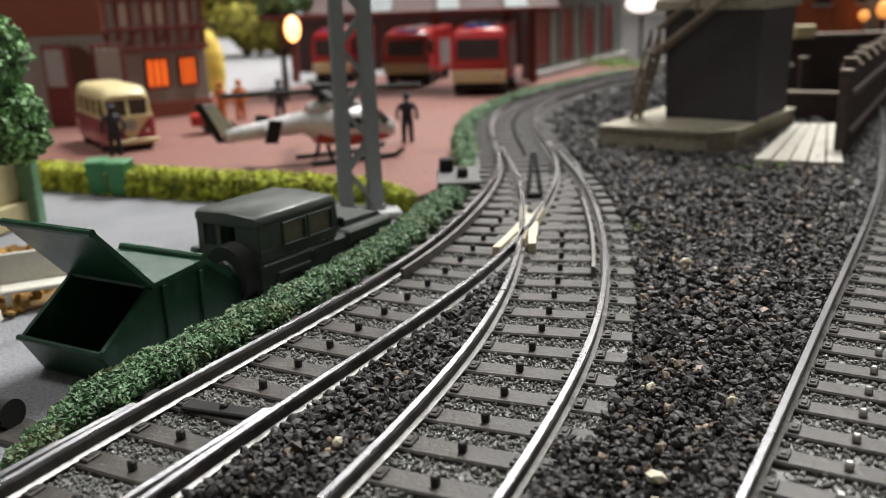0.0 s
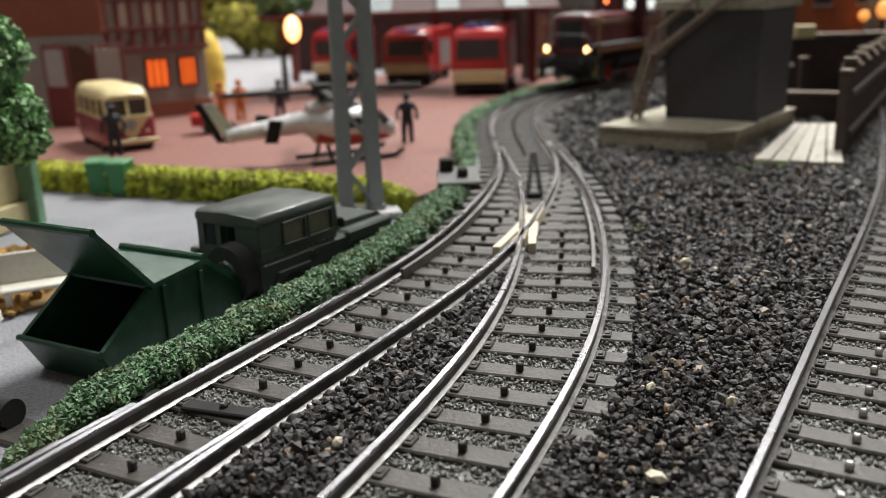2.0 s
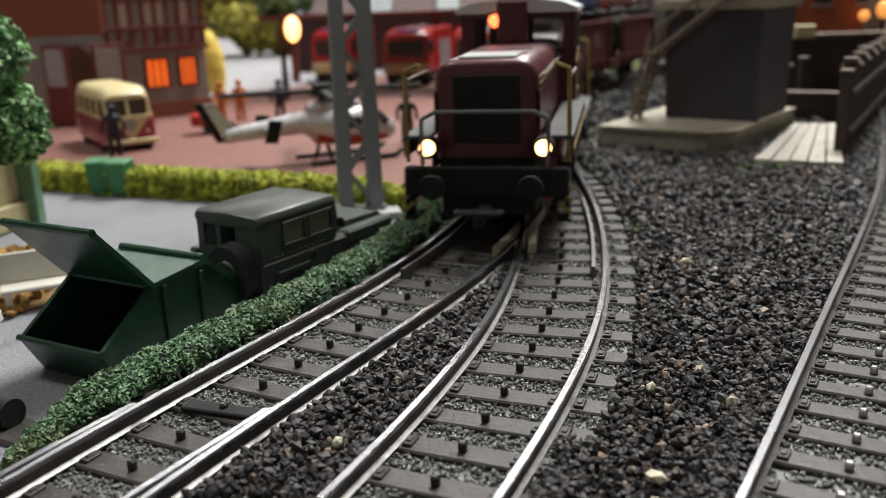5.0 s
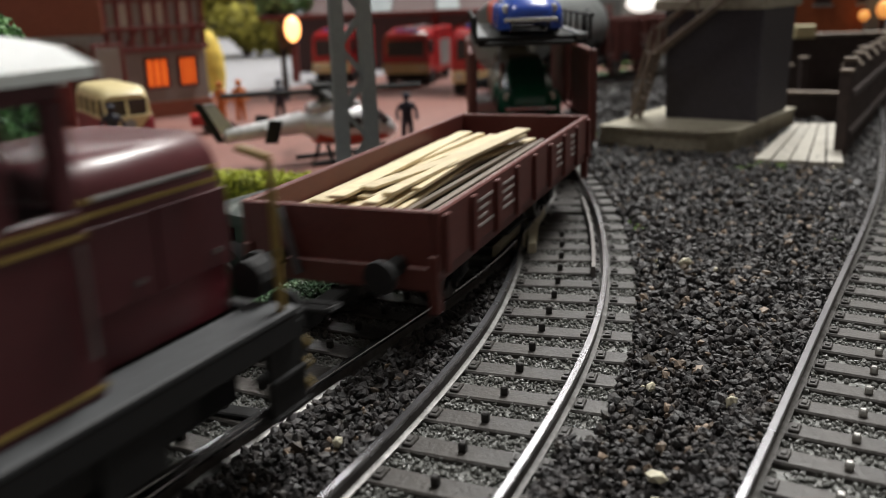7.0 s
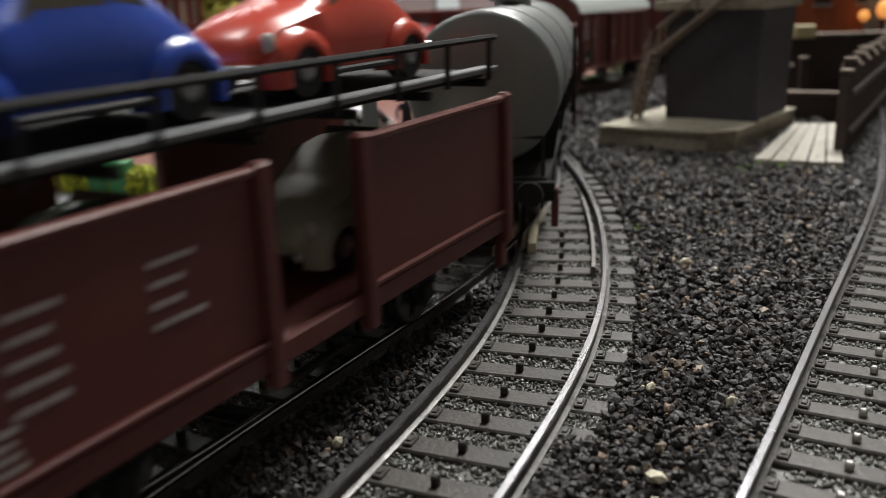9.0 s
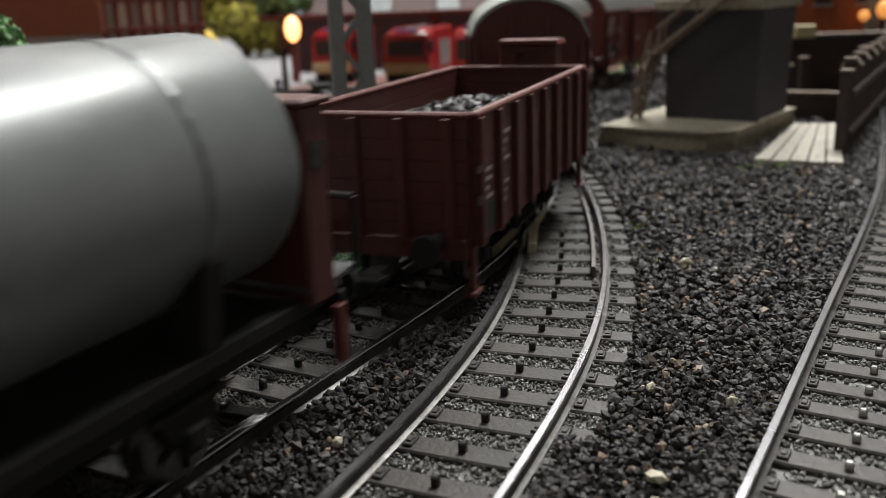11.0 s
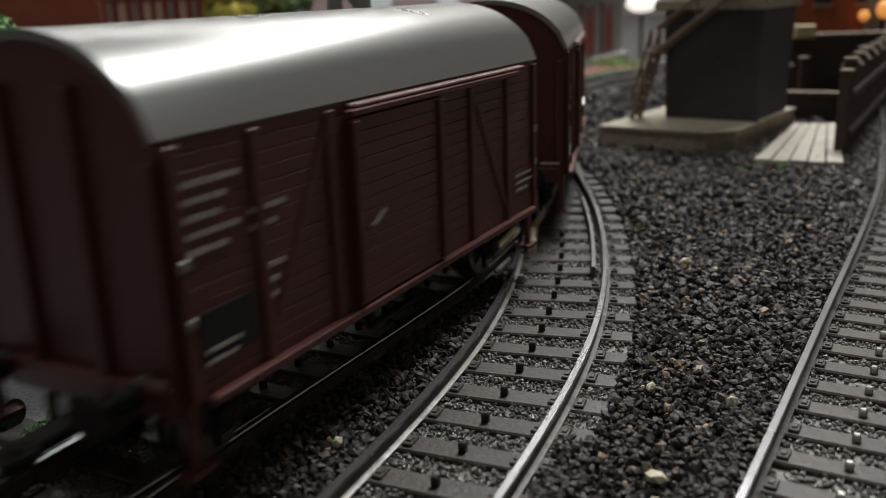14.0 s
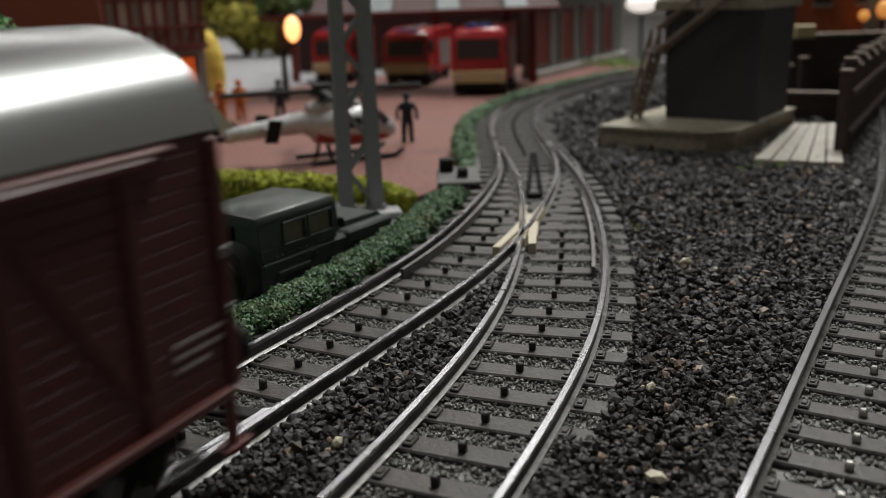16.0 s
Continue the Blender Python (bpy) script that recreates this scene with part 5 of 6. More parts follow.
def tree(label, x, y, z, height, spread, material, n, size, seed, name="tree", low=0.25):
    t = thing(name, label, "tree", at(x, y, z))
    rnd = random.Random(seed)
    part("trunk", Shape().cyl((0, 0, 0), (0, 0, height * 0.6), spread * 0.09, spread * 0.05, 9), BARK, t, "tapered brown trunk")
    blobs = []
    for i in range(16):
        a, e = rnd.uniform(0, 6.28), rnd.uniform(low, 1.0)
        rr = spread * 0.62 * math.sin(min(e, 0.95) * 2.9)
        c = (rr * math.cos(a), rr * math.sin(a), height * e * 0.95, spread * rnd.uniform(0.24, 0.40))
        blobs.append(c)
        part("limb", Shape().cyl((0, 0, height * 0.3), c[:3], spread * 0.035, spread * 0.015, 6), BARK, t)
    part("crown", stones(n, crown_place(blobs), size, seed, 0.7, True), material, t, "crumbly flock foliage")["kind"] = "stuff"
    return t


waste_container()
offroad_car()
lattice_mast()
tree("dense blue-green model tree beside the cream house", -120, 205, -12, 74, 31, TREE_GREEN, 24000, 1.8, 7, low=0.46)
house = thing("cream_house", "corner of a cream house with a green pillar", "house")
part("wall", Shape().box(-131, 236, 12, 3, 46, 48, 0.3, rz=-14), CREAM, house)
part("plinth", Shape().box(-129, 235, -8, 3, 48, 7, 0.3, rz=-14), CREAM, house, "cream base moulding")
part("wall", Shape().box(-143, 262, 12, 40, 3, 48, 0.3), CREAM, house)
part("pillar", Shape().box(-122, 258, 8, 5, 5, 42, 0.4), PILLAR, house, "worn green corner pillar")
tagged(part("leaf_ground", Shape().prism([(-150, 232), (-102, 228), (-88, 196), (-86, 181), (-104, 168), (-150, 168)], -12.5, -11.6, "z"), LEAF_BED), "brown leaf-covered garden ground", "ground", kind="structure")


def leaf_place(r, n):
    return np.stack([r.uniform(-140, -90, n), r.uniform(174, 226, n), r.uniform(-11.6, -10.6, n)], 1)


tagged(part("fallen_leaves", stones(3500, leaf_place, 2.0, 41, 0.7), LEAVES), "orange and brown fallen leaf crumbs", "leaves", kind="stuff")
bench = thing("garden_bench", "white plastic garden bench among fallen leaves", "bench", at(-87, 184, -11.6, 24))
part("seat", Shape().box(0, -2.5, 4.6, 18, 6, 1.0, 0.3), WHITE, bench)
part("backrest", Shape().box(0, 1.2, 8.2, 18, 1.0, 6.5, 0.3, rx=-10), WHITE, bench)
for x in (-7.5, 7.5):
    part("leg", Shape().box(x, -4.5, 2.1, 1.4, 1.4, 4.4, 0.2), WHITE, bench)
    part("leg", Shape().box(x, 0.6, 2.1, 1.4, 1.4, 4.4, 0.2), WHITE, bench)
stool = thing("garden_stool", "small white round garden stool on the street", "stool", at(-88, 160, -12) @ Matrix.Scale(0.85, 4))
part("top", Shape().cyl((0, 0, 5.5), (0, 0, 7.5), 3.2, 3.0, 18), WHITE, stool, smooth=40)
part("leg", Shape().cyl((0, 0, 0), (0, 0, 5.6), 1.7, 1.4, 14), WHITE, stool, smooth=40)
BIN_GREEN = mat("green_bin_plastic", (0.03, 0.19, 0.07), 0.4, 0.0, 0.12)


def wheelie_bin(x, y, rz):
    b = thing("wheelie_bin", "green plastic wheelie bin by the lime hedge", "waste bin", at(x, y, -12, rz), group="bins by the hedge")
    part("body", Shape().loft([[(-2.6, -2.8, 1), (2.6, -2.8, 1), (2.6, 2.8, 1), (-2.6, 2.8, 1)], [(-3.4, -3.6, 11), (3.4, -3.6, 11), (3.4, 3.6, 11), (-3.4, 3.6, 11)]]), BIN_GREEN, b)
    part("lid", Shape().box(0, 0, 11.6, 7.4, 8.0, 1.2, 0.4, rx=4), BIN_GREEN, b)
    for s in (-1, 1):
        part("wheel", Shape().cyl((s * 2.6, 3.2, 1.3), (s * 3.4, 3.2, 1.3), 1.3, 1.3, 12), TYRE, b)


wheelie_bin(-116, 296, 10)
wheelie_bin(-107.5, 293, -6)

# ---- fire station yard ----
FIRE_RED = mat("fire_engine_red", (0.42, 0.018, 0.022), 0.35, 0.0, 0.1, 900, 0.03, coat=0.3)
CREAM_PAINT = mat("cream_paint", (0.62, 0.52, 0.28), 0.42, 0.0, 0.08)
DARK_GLASS = mat("dark_vehicle_window", (0.05, 0.035, 0.035), 0.15, 0.0, 0.2)
BUS_RED = mat("dark_red_bus_paint", (0.22, 0.02, 0.03), 0.35, 0.0, 0.1, coat=0.3)
NAVY = mat("navy_figure_paint", (0.014, 0.016, 0.032), 0.6)
ORANGE = mat("orange_figure_paint", (0.55, 0.16, 0.03), 0.6)
HELI_WHITE = mat("silver_helicopter_paint", (0.62, 0.62, 0.63), 0.28, 0.25, 0.08, coat=0.2)
HELI_RED = mat("red_helicopter_belly", (0.40, 0.05, 0.03), 0.4)


def minibus():
    b = thing("minibus", "cream and dark red toy minibus in the yard", "model car", at(-139, 382, -8, 213) @ Matrix.Scale(1.13, 4))
    # front at +y in its own space, then turned towards the viewer
    L, Wd = 44.0, 19.0
    def ring(y, half, low, top, r):
        return [(-half, y, low), (-half, y, top - r), (-half + r * 0.4, y, top - r * 0.3), (-half + r * 1.2, y, top), (half - r * 1.2, y, top), (half - r * 0.4, y, top - r * 0.3), (half, y, top - r), (half, y, low)]
    part("lower_body", Shape().loft([ring(-22, 8.4, 3, 12.2, 1), ring(-20, 9.4, 2.6, 12.6, 1), ring(18, 9.4, 2.6, 12.6, 1), ring(21, 8.8, 2.8, 12.2, 1.4), ring(22, 7.4, 3.2, 11.4, 1.6)]), BUS_RED, b, smooth=40)
    part("roof", Shape().loft([ring(-21, 7.8, 18.8, 21.0, 2), ring(-19, 8.8, 18.6, 23.0, 3), ring(14, 8.8, 18.6, 23.2, 3), ring(18, 8.0, 18.6, 22.0, 3), ring(19.8, 6.8, 18.6, 20.2, 1.5)]), CREAM_PAINT, b, "cream roof", smooth=40)
    part("window_band", Shape().loft([ring(-20.5, 8.2, 12.4, 18.8, 0.6), ring(17.5, 8.2, 12.4, 18.8, 0.6), ring(19.4, 7.0, 12.4, 18.8, 0.6)]), DARK_GLASS, b)
    for s in (-1, 1):
        for y in (-20, -9.5, 1, 11.0):
            part("window_pillar", Shape().box(s * 8.5, y, 15.5, 0.9, 1.6, 6.6, 0.2, ry=s * -3), CREAM_PAINT, b)
        part("waist_line", Shape().box(s * 9.2, -1, 12.4, 0.5, 40, 0.8, 0.2), CREAM_PAINT, b)
        for y in (-13, 13):
            part("wheel", Shape().cyl((s * 6.6, y, 3.6), (s * 9.3, y, 3.6), 3.6, 3.6, 18), TYRE, b, smooth=40)
        part("headlamp", Shape().ball((s * 5.8, 21.2, 7.2), 1.4, 1.0, 1.4, 12, 6), CHROME, b, smooth=60)
        part("front_pillar", Shape().box(s * 7.6, 18.8, 15.6, 1.2, 1.2, 7.0, 0.2, rx=12), CREAM_PAINT, b)
    part("front_v", Shape().prism([(-8.0, 12.8), (8.0, 12.8), (5, 10), (0, 3.6), (-5, 10)], 21.0, 22.4, "y"), CREAM_PAINT, b, "cream V-shaped front")
    part("badge", Shape().cyl((0, 22.3, 9.6), (0, 22.7, 9.6), 2.0, 2.0, 16), MAST, b, "round plain badge")
    part("centre_pillar", Shape().box(0, 19.8, 15.6, 0.9, 0.9, 6.8, 0.2, rx=12), CREAM_PAINT, b)
    part("bumper", Shape().box(0, 23, 3.6, 18.5, 1.2, 1.8, 0.4), CREAM_PAINT, b)
    return b


def fire_engine(label, x, y, rz, w, h, long, flat=False):
    e = thing("fire_engine", label, "fire engine", at(x, y, -8, rz), group="fire engines in the garage bays")
    hw = w / 2
    cab_h = h
    part("chassis", Shape().box(0, long / 2, 5.5, w - 4, long, 4, 0.5), BLACK, e)
    rings = []
    for yy, low, top, k in ((0.0, 9, h * 0.62, 0.94), (0.5, 8, h * 0.70, 1.0), (1.6, 8, h * 0.95, 0.97), (3.5, 8, h, 0.95), (20, 8, h, 0.96), (21, 8, h * 0.98, 0.94)):
        rings.append([(-hw * k, yy, low), (-hw * k, yy, top - 2), (-hw * k + 2, yy, top), (hw * k - 2, yy, top), (hw * k, yy, top - 2), (hw * k, yy, low)])
    cab = part("cab", Shape().loft(rings), FIRE_RED, e, smooth=40)
    part("windscreen", Shape().box(0, 0.7, h * 0.70, w * 0.80, 1.2, h * 0.30, 0.4, rx=-6), DARK_GLASS, cab)
    part("cream_band", Shape().box(0, -0.4, 11.0, w * 0.99, 1.6, 7.0, 0.5), CREAM_PAINT, e, "cream bumper and grille band")
    part("body", Shape().box(0, 22 + (long - 22) / 2, h * 0.56 + 2, w, long - 22, h * 0.86, 0.8), FIRE_RED, e)
    part("ladder", Shape().box(-3, long * 0.55, h + 2.2, 1, long * 0.8, 1.2).box(3, long * 0.55, h + 2.2, 1, long * 0.8, 1.2), MAST, e)
    part("light_bar", Shape().box(0, 7, h + 0.9, w * 0.5, 3, 1.8, 0.4), BLUE, e)
    for s in (-1, 1):
        part("headlamp", Shape().cyl((s * hw * 0.72, -1.0, 11), (s * hw * 0.72, -1.6, 11), 1.7, 1.7, 12), CAR_LAMP, e)
        part("side_window", Shape().box(s * hw * 0.96, 10, h * 0.72, 0.6, 12, h * 0.24, 0.2), DARK_GLASS, cab)
        for q in (11, long - 14):
            part("wheel", Shape().cyl((s * (hw - 4), q, 5), (s * (hw - 0.2), q, 5), 5.0, 4.9, 20), TYRE, e, smooth=40)
        part("roller_shutter", Shape().box(s * (hw + 0.1), long * 0.66, h * 0.55, 0.4, long * 0.4, h * 0.5, 0.1), MAST, e)
    return e


def figure(label, x, y, rz, material, z=-8):
    s = Shape()
    for q in (-1, 1):
        s.loft([[(q * 1.7 + 1.0 * math.cos(a), 0.9 * math.sin(a), 0) for a in np.linspace(0, 6.28, 8, endpoint=False)], [(q * 1.5 + 1.1 * math.cos(a), 1.1 * math.sin(a), 5) for a in np.linspace(0, 6.28, 8, endpoint=False)], [(q * 1.2 + 1.3 * math.cos(a), 1.3 * math.sin(a), 9.6) for a in np.linspace(0, 6.28, 8, endpoint=False)]])
        s.tube([(q * 2.7, 0, 15.6), (q * 4.3, 0.4, 12.0), (q * 3.9, -0.9, 9.4)], 0.75)
    s.loft([[(2.4 * k * math.cos(a), 1.4 * k * math.sin(a), z0) for a in np.linspace(0, 6.28, 10, endpoint=False)] for z0, k in ((9.2, 0.95), (12.5, 0.95), (15.6, 1.2), (16.6, 0.7))])
    s.ball((0, 0, 18.6), 1.5, 1.6, 1.9, 10, 7)
    s.cyl((0, 0, 19.2), (0, 0, 19.6), 2.0, 1.9, 12)
    return tagged(part("miniature_figure", s, material, smooth=50, m=at(x, y, z, rz)), label, "figurine", group="figurines in the yard")


def helicopter():
    h = thing("helicopter", "silver and red toy helicopter standing on skids", "model helicopter", at(-37.5, 326, -8, -64) @ Matrix.Scale(1.12, 4))
    # nose at +y
    def ring(y, hx, zc, hz):
        return [(hx * math.cos(a), y, zc + hz * math.sin(a)) for a in np.linspace(0, 2 * math.pi, 16, endpoint=False)]
    part("fuselage", Shape().loft([ring(-14, 2.2, 13.4, 2.6), ring(-9, 4.6, 12.4, 4.6), ring(-3, 6.4, 11.6, 6.4), ring(6, 6.8, 11.2, 6.6), ring(13, 6.2, 10.4, 5.6), ring(18, 4.4, 9.2, 4.0), ring(20.5, 1.6, 8.4, 1.6)]), HELI_WHITE, h, smooth=60)
    part("belly", Shape().loft([ring(-8, 4.4, 8.8, 2.6), ring(4, 6.7, 7.6, 3.2), ring(14, 5.6, 7.6, 2.8), ring(18, 3.4, 7.6, 1.8)]), HELI_RED, h, "red lower hull", smooth=60)
    part("cockpit_glass", Shape().loft([ring(9, 6.5, 12.4, 4.6), ring(14.5, 5.6, 11.4, 4.2), ring(18.6, 3.6, 9.8, 2.8)]), DARK_GLASS, h, smooth=60)
    part("tail_boom", Shape().loft([ring(-12, 3.6, 13.4, 3.8), ring(-24, 2.8, 12.2, 2.8), ring(-37, 2.2, 11.2, 2.3)]), HELI_WHITE, h, smooth=60)
    part("tail_fin", Shape().prism([(-33, 12.0), (-37.5, 11.5), (-43.5, 21.5), (-39.5, 21.8)], -0.6, 0.6, "x"), HELI_WHITE, h, "swept tail fin")
    part("fin_edge", Shape().prism([(-37.0, 9.5), (-39.5, 9.5), (-45.5, 22.0), (-43.2, 22.0)], -0.7, 0.7, "x"), BLACK, h)
    part("stabiliser", Shape().box(0, -23, 12.8, 15, 4.0, 0.8, 0.3), HELI_WHITE, h)
    for s in (-1, 1):
        part("end_plate", Shape().prism([(-20.5, 15.4), (-24.5, 16.0), (-26.5, 9.0), (-22.5, 8.6)], s * 7.6 - 0.6, s * 7.6 + 0.6, "x"), BLACK, h)
        part("skid", Shape().tube([(s * 8, -12, 0.8), (s * 8, 17, 0.8), (s * 8, 20, 2.4)], 0.8, 8), BLACK, h)
        for y in (-5, 11):
            part("skid_strut", Shape().tube([(s * 8, y, 0.8), (s * 4, y, 6.0)], 0.7, 8), BLACK, h)
    part("engine_cowl", Shape().loft([ring(-10, 2.6, 17.0, 2.0), ring(-4, 3.8, 18.0, 2.6), ring(4, 3.4, 18.0, 2.4), ring(8, 1.8, 17.2, 1.4)]), HELI_WHITE, h, smooth=60)
    part("rotor_mast", Shape().cyl((0, -4, 18), (0, -4, 24), 1.8, 1.4, 12).cyl((0, -4, 21.5), (0, -4, 25), 4.0, 3.4, 14), BLACK, h)
    for k in range(4):
        a = math.radians(12 + 90 * k)
        part("rotor_blade", Shape().box(17 * math.sin(a), -4 + 17 * math.cos(a), 23.0, 3.0, 31, 1.2, 0.3, rz=-math.degrees(a)), BLACK, h)
    part("window", Shape().box(-6.4, 4, 12.5, 0.6, 5, 3.6, 0.3).box(6.4, 4, 12.5, 0.6, 5, 3.6, 0.3), DARK_GLASS, h)
    return h


minibus()
fire_engine("red fire engine with cream bumper and tall windscreen", 24, 515, -10, 31, 38, 70)
fire_engine("red fire engine with a rounded cab and cream bumper", -20, 590, -14, 31, 34, 70)
fire_engine("red fire engine partly hidden behind the mast", -72, 618, -10, 27, 35, 70)
helicopter()
figure("dark blue firefighter figurine standing in the yard", -12.7, 359, 20, NAVY)
figure("orange-clad figurine beside a red cart", -107, 440, -30, ORANGE)
figure("orange-clad figurine standing by another figurine", -99, 446, 40, ORANGE)
figure("dark figurine behind the helicopter", -78, 440, 0, NAVY)
figure("dark blue figurine in front of the minibus", -129.5, 352, 15, NAVY)
cart = thing("handcart", "small red two-wheeled hand cart", "cart", at(-106, 405, -8, 20))
part("tray", Shape().box(0, 0, 6.5, 14, 10, 5, 0.5), FIRE_RED, cart)
part("drawbar", Shape().cyl((7, 0, 5), (14, -3, 2), 0.6, 0.6, 8), BLACK, cart)
for s in (-1, 1):
    part("wheel", Shape().cyl((1, s * 5.4, 3), (1, s * 6.4, 3), 3, 3, 16), TYRE, cart)


# ---- buildings round the yard ----
BRICK_WALL = mat("red_brown_brick_wall", (0.26, 0.085, 0.05), 0.8, 0.0, 0.25, 700, 0.4, (0.18, 0.06, 0.04), 0.5, 40)
BASE_GREY = mat("grey_render", (0.32, 0.31, 0.29), 0.8, 0.0, 0.2, 500, 0.3, (0.22, 0.21, 0.19), 0.5, 40)
TIMBER_RED = mat("dark_red_timber", (0.16, 0.03, 0.025), 0.6, 0.0, 0.2, 500, 0.2)
DOOR_BROWN = mat("brown_gate_wood", (0.10, 0.035, 0.02), 0.6, 0.0, 0.2, 500, 0.2)
WINDOW_GLOW = mat("lit_orange_window", (0.9, 0.3, 0.05), 0.5, emit=(1.0, 0.13, 0.015), strength=0.85)
GATE_PANE = mat("milky_gate_pane", (0.36, 0.33, 0.32), 0.3, 0.0, 0.15)
GLOBE = mat("glowing_lamp_globe", (1, 0.8, 0.6), 0.4, emit=(1.0, 0.42, 0.14), strength=5)
# Emission replaces the light falling on a white object.
WHITE_GLOW = mat("self_lit_white", (1, 1, 1), 0.4, emit=(1.0, 0.92, 0.85), strength=1.6)
AMBER_GLOBE = mat("glowing_amber_lamp", (1, 0.6, 0.2), 0.4, emit=(1.0, 0.36, 0.08), strength=0.9)
PANEL_GREY = mat("grey_facade_panel", (0.19, 0.198, 0.19), 0.6, 0.0, 0.15, 300, 0.15)
ROOF_PANEL = mat("blue_grey_roof_panel", (0.13, 0.15, 0.155), 0.55, 0.0, 0.15, 300, 0.15)
# Dark red-brown with the shade of unlit insides put into the colour.
GARAGE_SHADE = mat("shaded_dark_brown", (0.05, 0.02, 0.018), 0.8, 0.0, 0.3)
TOWER_BRICK = mat("dark_tower_boarding", (0.055, 0.050, 0.060), 0.75, 0.0, 0.25, 700, 0.4, (0.065, 0.06, 0.06), 0.4, 40)
PLINTH = mat("weathered_concrete", (0.34, 0.31, 0.235), 0.75, 0.0, 0.3, 500, 0.4, (0.13, 0.11, 0.08), 0.6, 40)
STAIR_WOOD = mat("weathered_stair_wood", (0.20, 0.155, 0.12), 0.7, 0.0, 0.3, 600, 0.3)
PLANK = mat("pale_platform_board", (0.40, 0.375, 0.325), 0.7, 0.0, 0.25, 500, 0.3, (0.25, 0.23, 0.19), 0.7, 60, per_object=0.12)
FENCE = mat("dark_fence_wood", (0.055, 0.038, 0.034), 0.75, 0.0, 0.3, 500, 0.3, per_object=0.2)
RUST = mat("rusty_orange_wall", (0.35, 0.09, 0.03), 0.8, 0.0, 0.25, 300, 0.3)
YELLOW_TREE = mat("yellow_green_foliage", (0.30, 0.27, 0.045), 0.8, 0.0, 0.3, 300, 0.3, island=0.6)
GRASS = mat("bright_moss", (0.13, 0.22, 0.05), 0.85, 0.0, 0.3, 700, 0.3, island=0.5)


def fire_house():
    b = thing("fire_house", "half-timbered brick fire house with lit orange windows", "house", at(-166, 456, -8))
    # one face runs away to the upper right, the other one to the left
    ang = 36.0
    c, s = math.cos(radians(ang)), math.sin(radians(ang))
    f = at(0, 0, 0, ang)
    part("wall", Shape().box(26, 3, 17, 52, 6, 34, 0.3), BASE_GREY, b, m=f)
    part("footing", Shape().box(26, -0.6, 4, 53, 2.0, 8, 0.3), BRICK_WALL, b, m=f)
    part("upper_wall", Shape().box(26, 2, 58, 52, 6, 46, 0.3), BASE_GREY, b, m=f)
    for x in (0.8, 7, 13.5, 20, 26, 32, 38.5, 45, 51):
        part("timber", Shape().box(x, -1.6, 58, 2.2, 1.6, 46, 0.2), TIMBER_RED, b, m=f)
    for z in (35.5, 46, 60):
        part("timber", Shape().box(26, -1.9, z, 54, 1.8, 2.6 if z < 40 else 1.8, 0.2), TIMBER_RED, b, m=f)
    for x in (13, 29, 45):
        part("timber_brace", Shape().box(x, -1.7, 41, 1.4, 1.4, 13, 0.2, ry=35), TIMBER_RED, b, m=f)
    for x, w in ((24.5, 11.5), (41, 9)):
        win = part("window", Shape().box(x, -0.4, 23, w, 0.8, 14), WINDOW_GLOW, b, "orange glowing window", m=f)
        part("window_frame", Shape().box(x - w / 2, -0.9, 23, 1.2, 1.4, 15).box(x + w / 2, -0.9, 23, 1.2, 1.4, 15).box(x, -0.9, 30.4, w + 1.2, 1.4, 1.2).box(x, -0.9, 15.6, w + 1.2, 1.4, 1.2).box(x - w / 6, -0.9, 23, 0.7, 1.2, 14).box(x + w / 6, -0.9, 23, 0.7, 1.2, 14), TIMBER_RED, win)
    for k, x in enumerate((10.2, 23, 29, 41.8)):
        part("upper_window", Shape().box(x, -1.2, 53, 5.5, 0.6, 11), WINDOW_GLOW if k == 9 else CAR_LAMP, b, "pale upper window", m=f)
    g = at(0, 0, 0, 180 + 8)
    wall = Shape().box(2.5, 2, 22, 5, 5, 44).box(84, 2, 22, 112, 5, 44).box(16.5, 2, 42, 23, 5, 4)
    part("wall", wall, BASE_GREY, b, m=g)
    part("arch", Shape().prism([(5, 40.2), (28, 40.2), (28, 32), (25, 36.5), (21, 39), (12, 39), (8, 36.5), (5, 32)], -0.5, 4.0, "y"), BASE_GREY, b, m=g)
    part("upper_wall", Shape().box(70, 1.5, 66, 142, 6, 44, 0.3), BRICK_WALL, b, "red-brown brick upper storey", m=g)
    part("garage_inside", Shape().box(17, -26, 18, 44, 2, 40), DOOR_BROWN, b, m=g)
    for x, y, turn in ((-21, -12, -20), (6.5, -16, 12)):
        leaf = part("gate_leaf", Shape().box(0, 0, 20, 15, 1.6, 40, 0.3), TIMBER_RED, b, "open red gate with a pale window", m=at(x, y, 0, turn))
        part("gate_pane", Shape().box(0, 0, 29, 11.5, 2.2, 18, 0.2), GATE_PANE, leaf, "pale window pane")
    return b


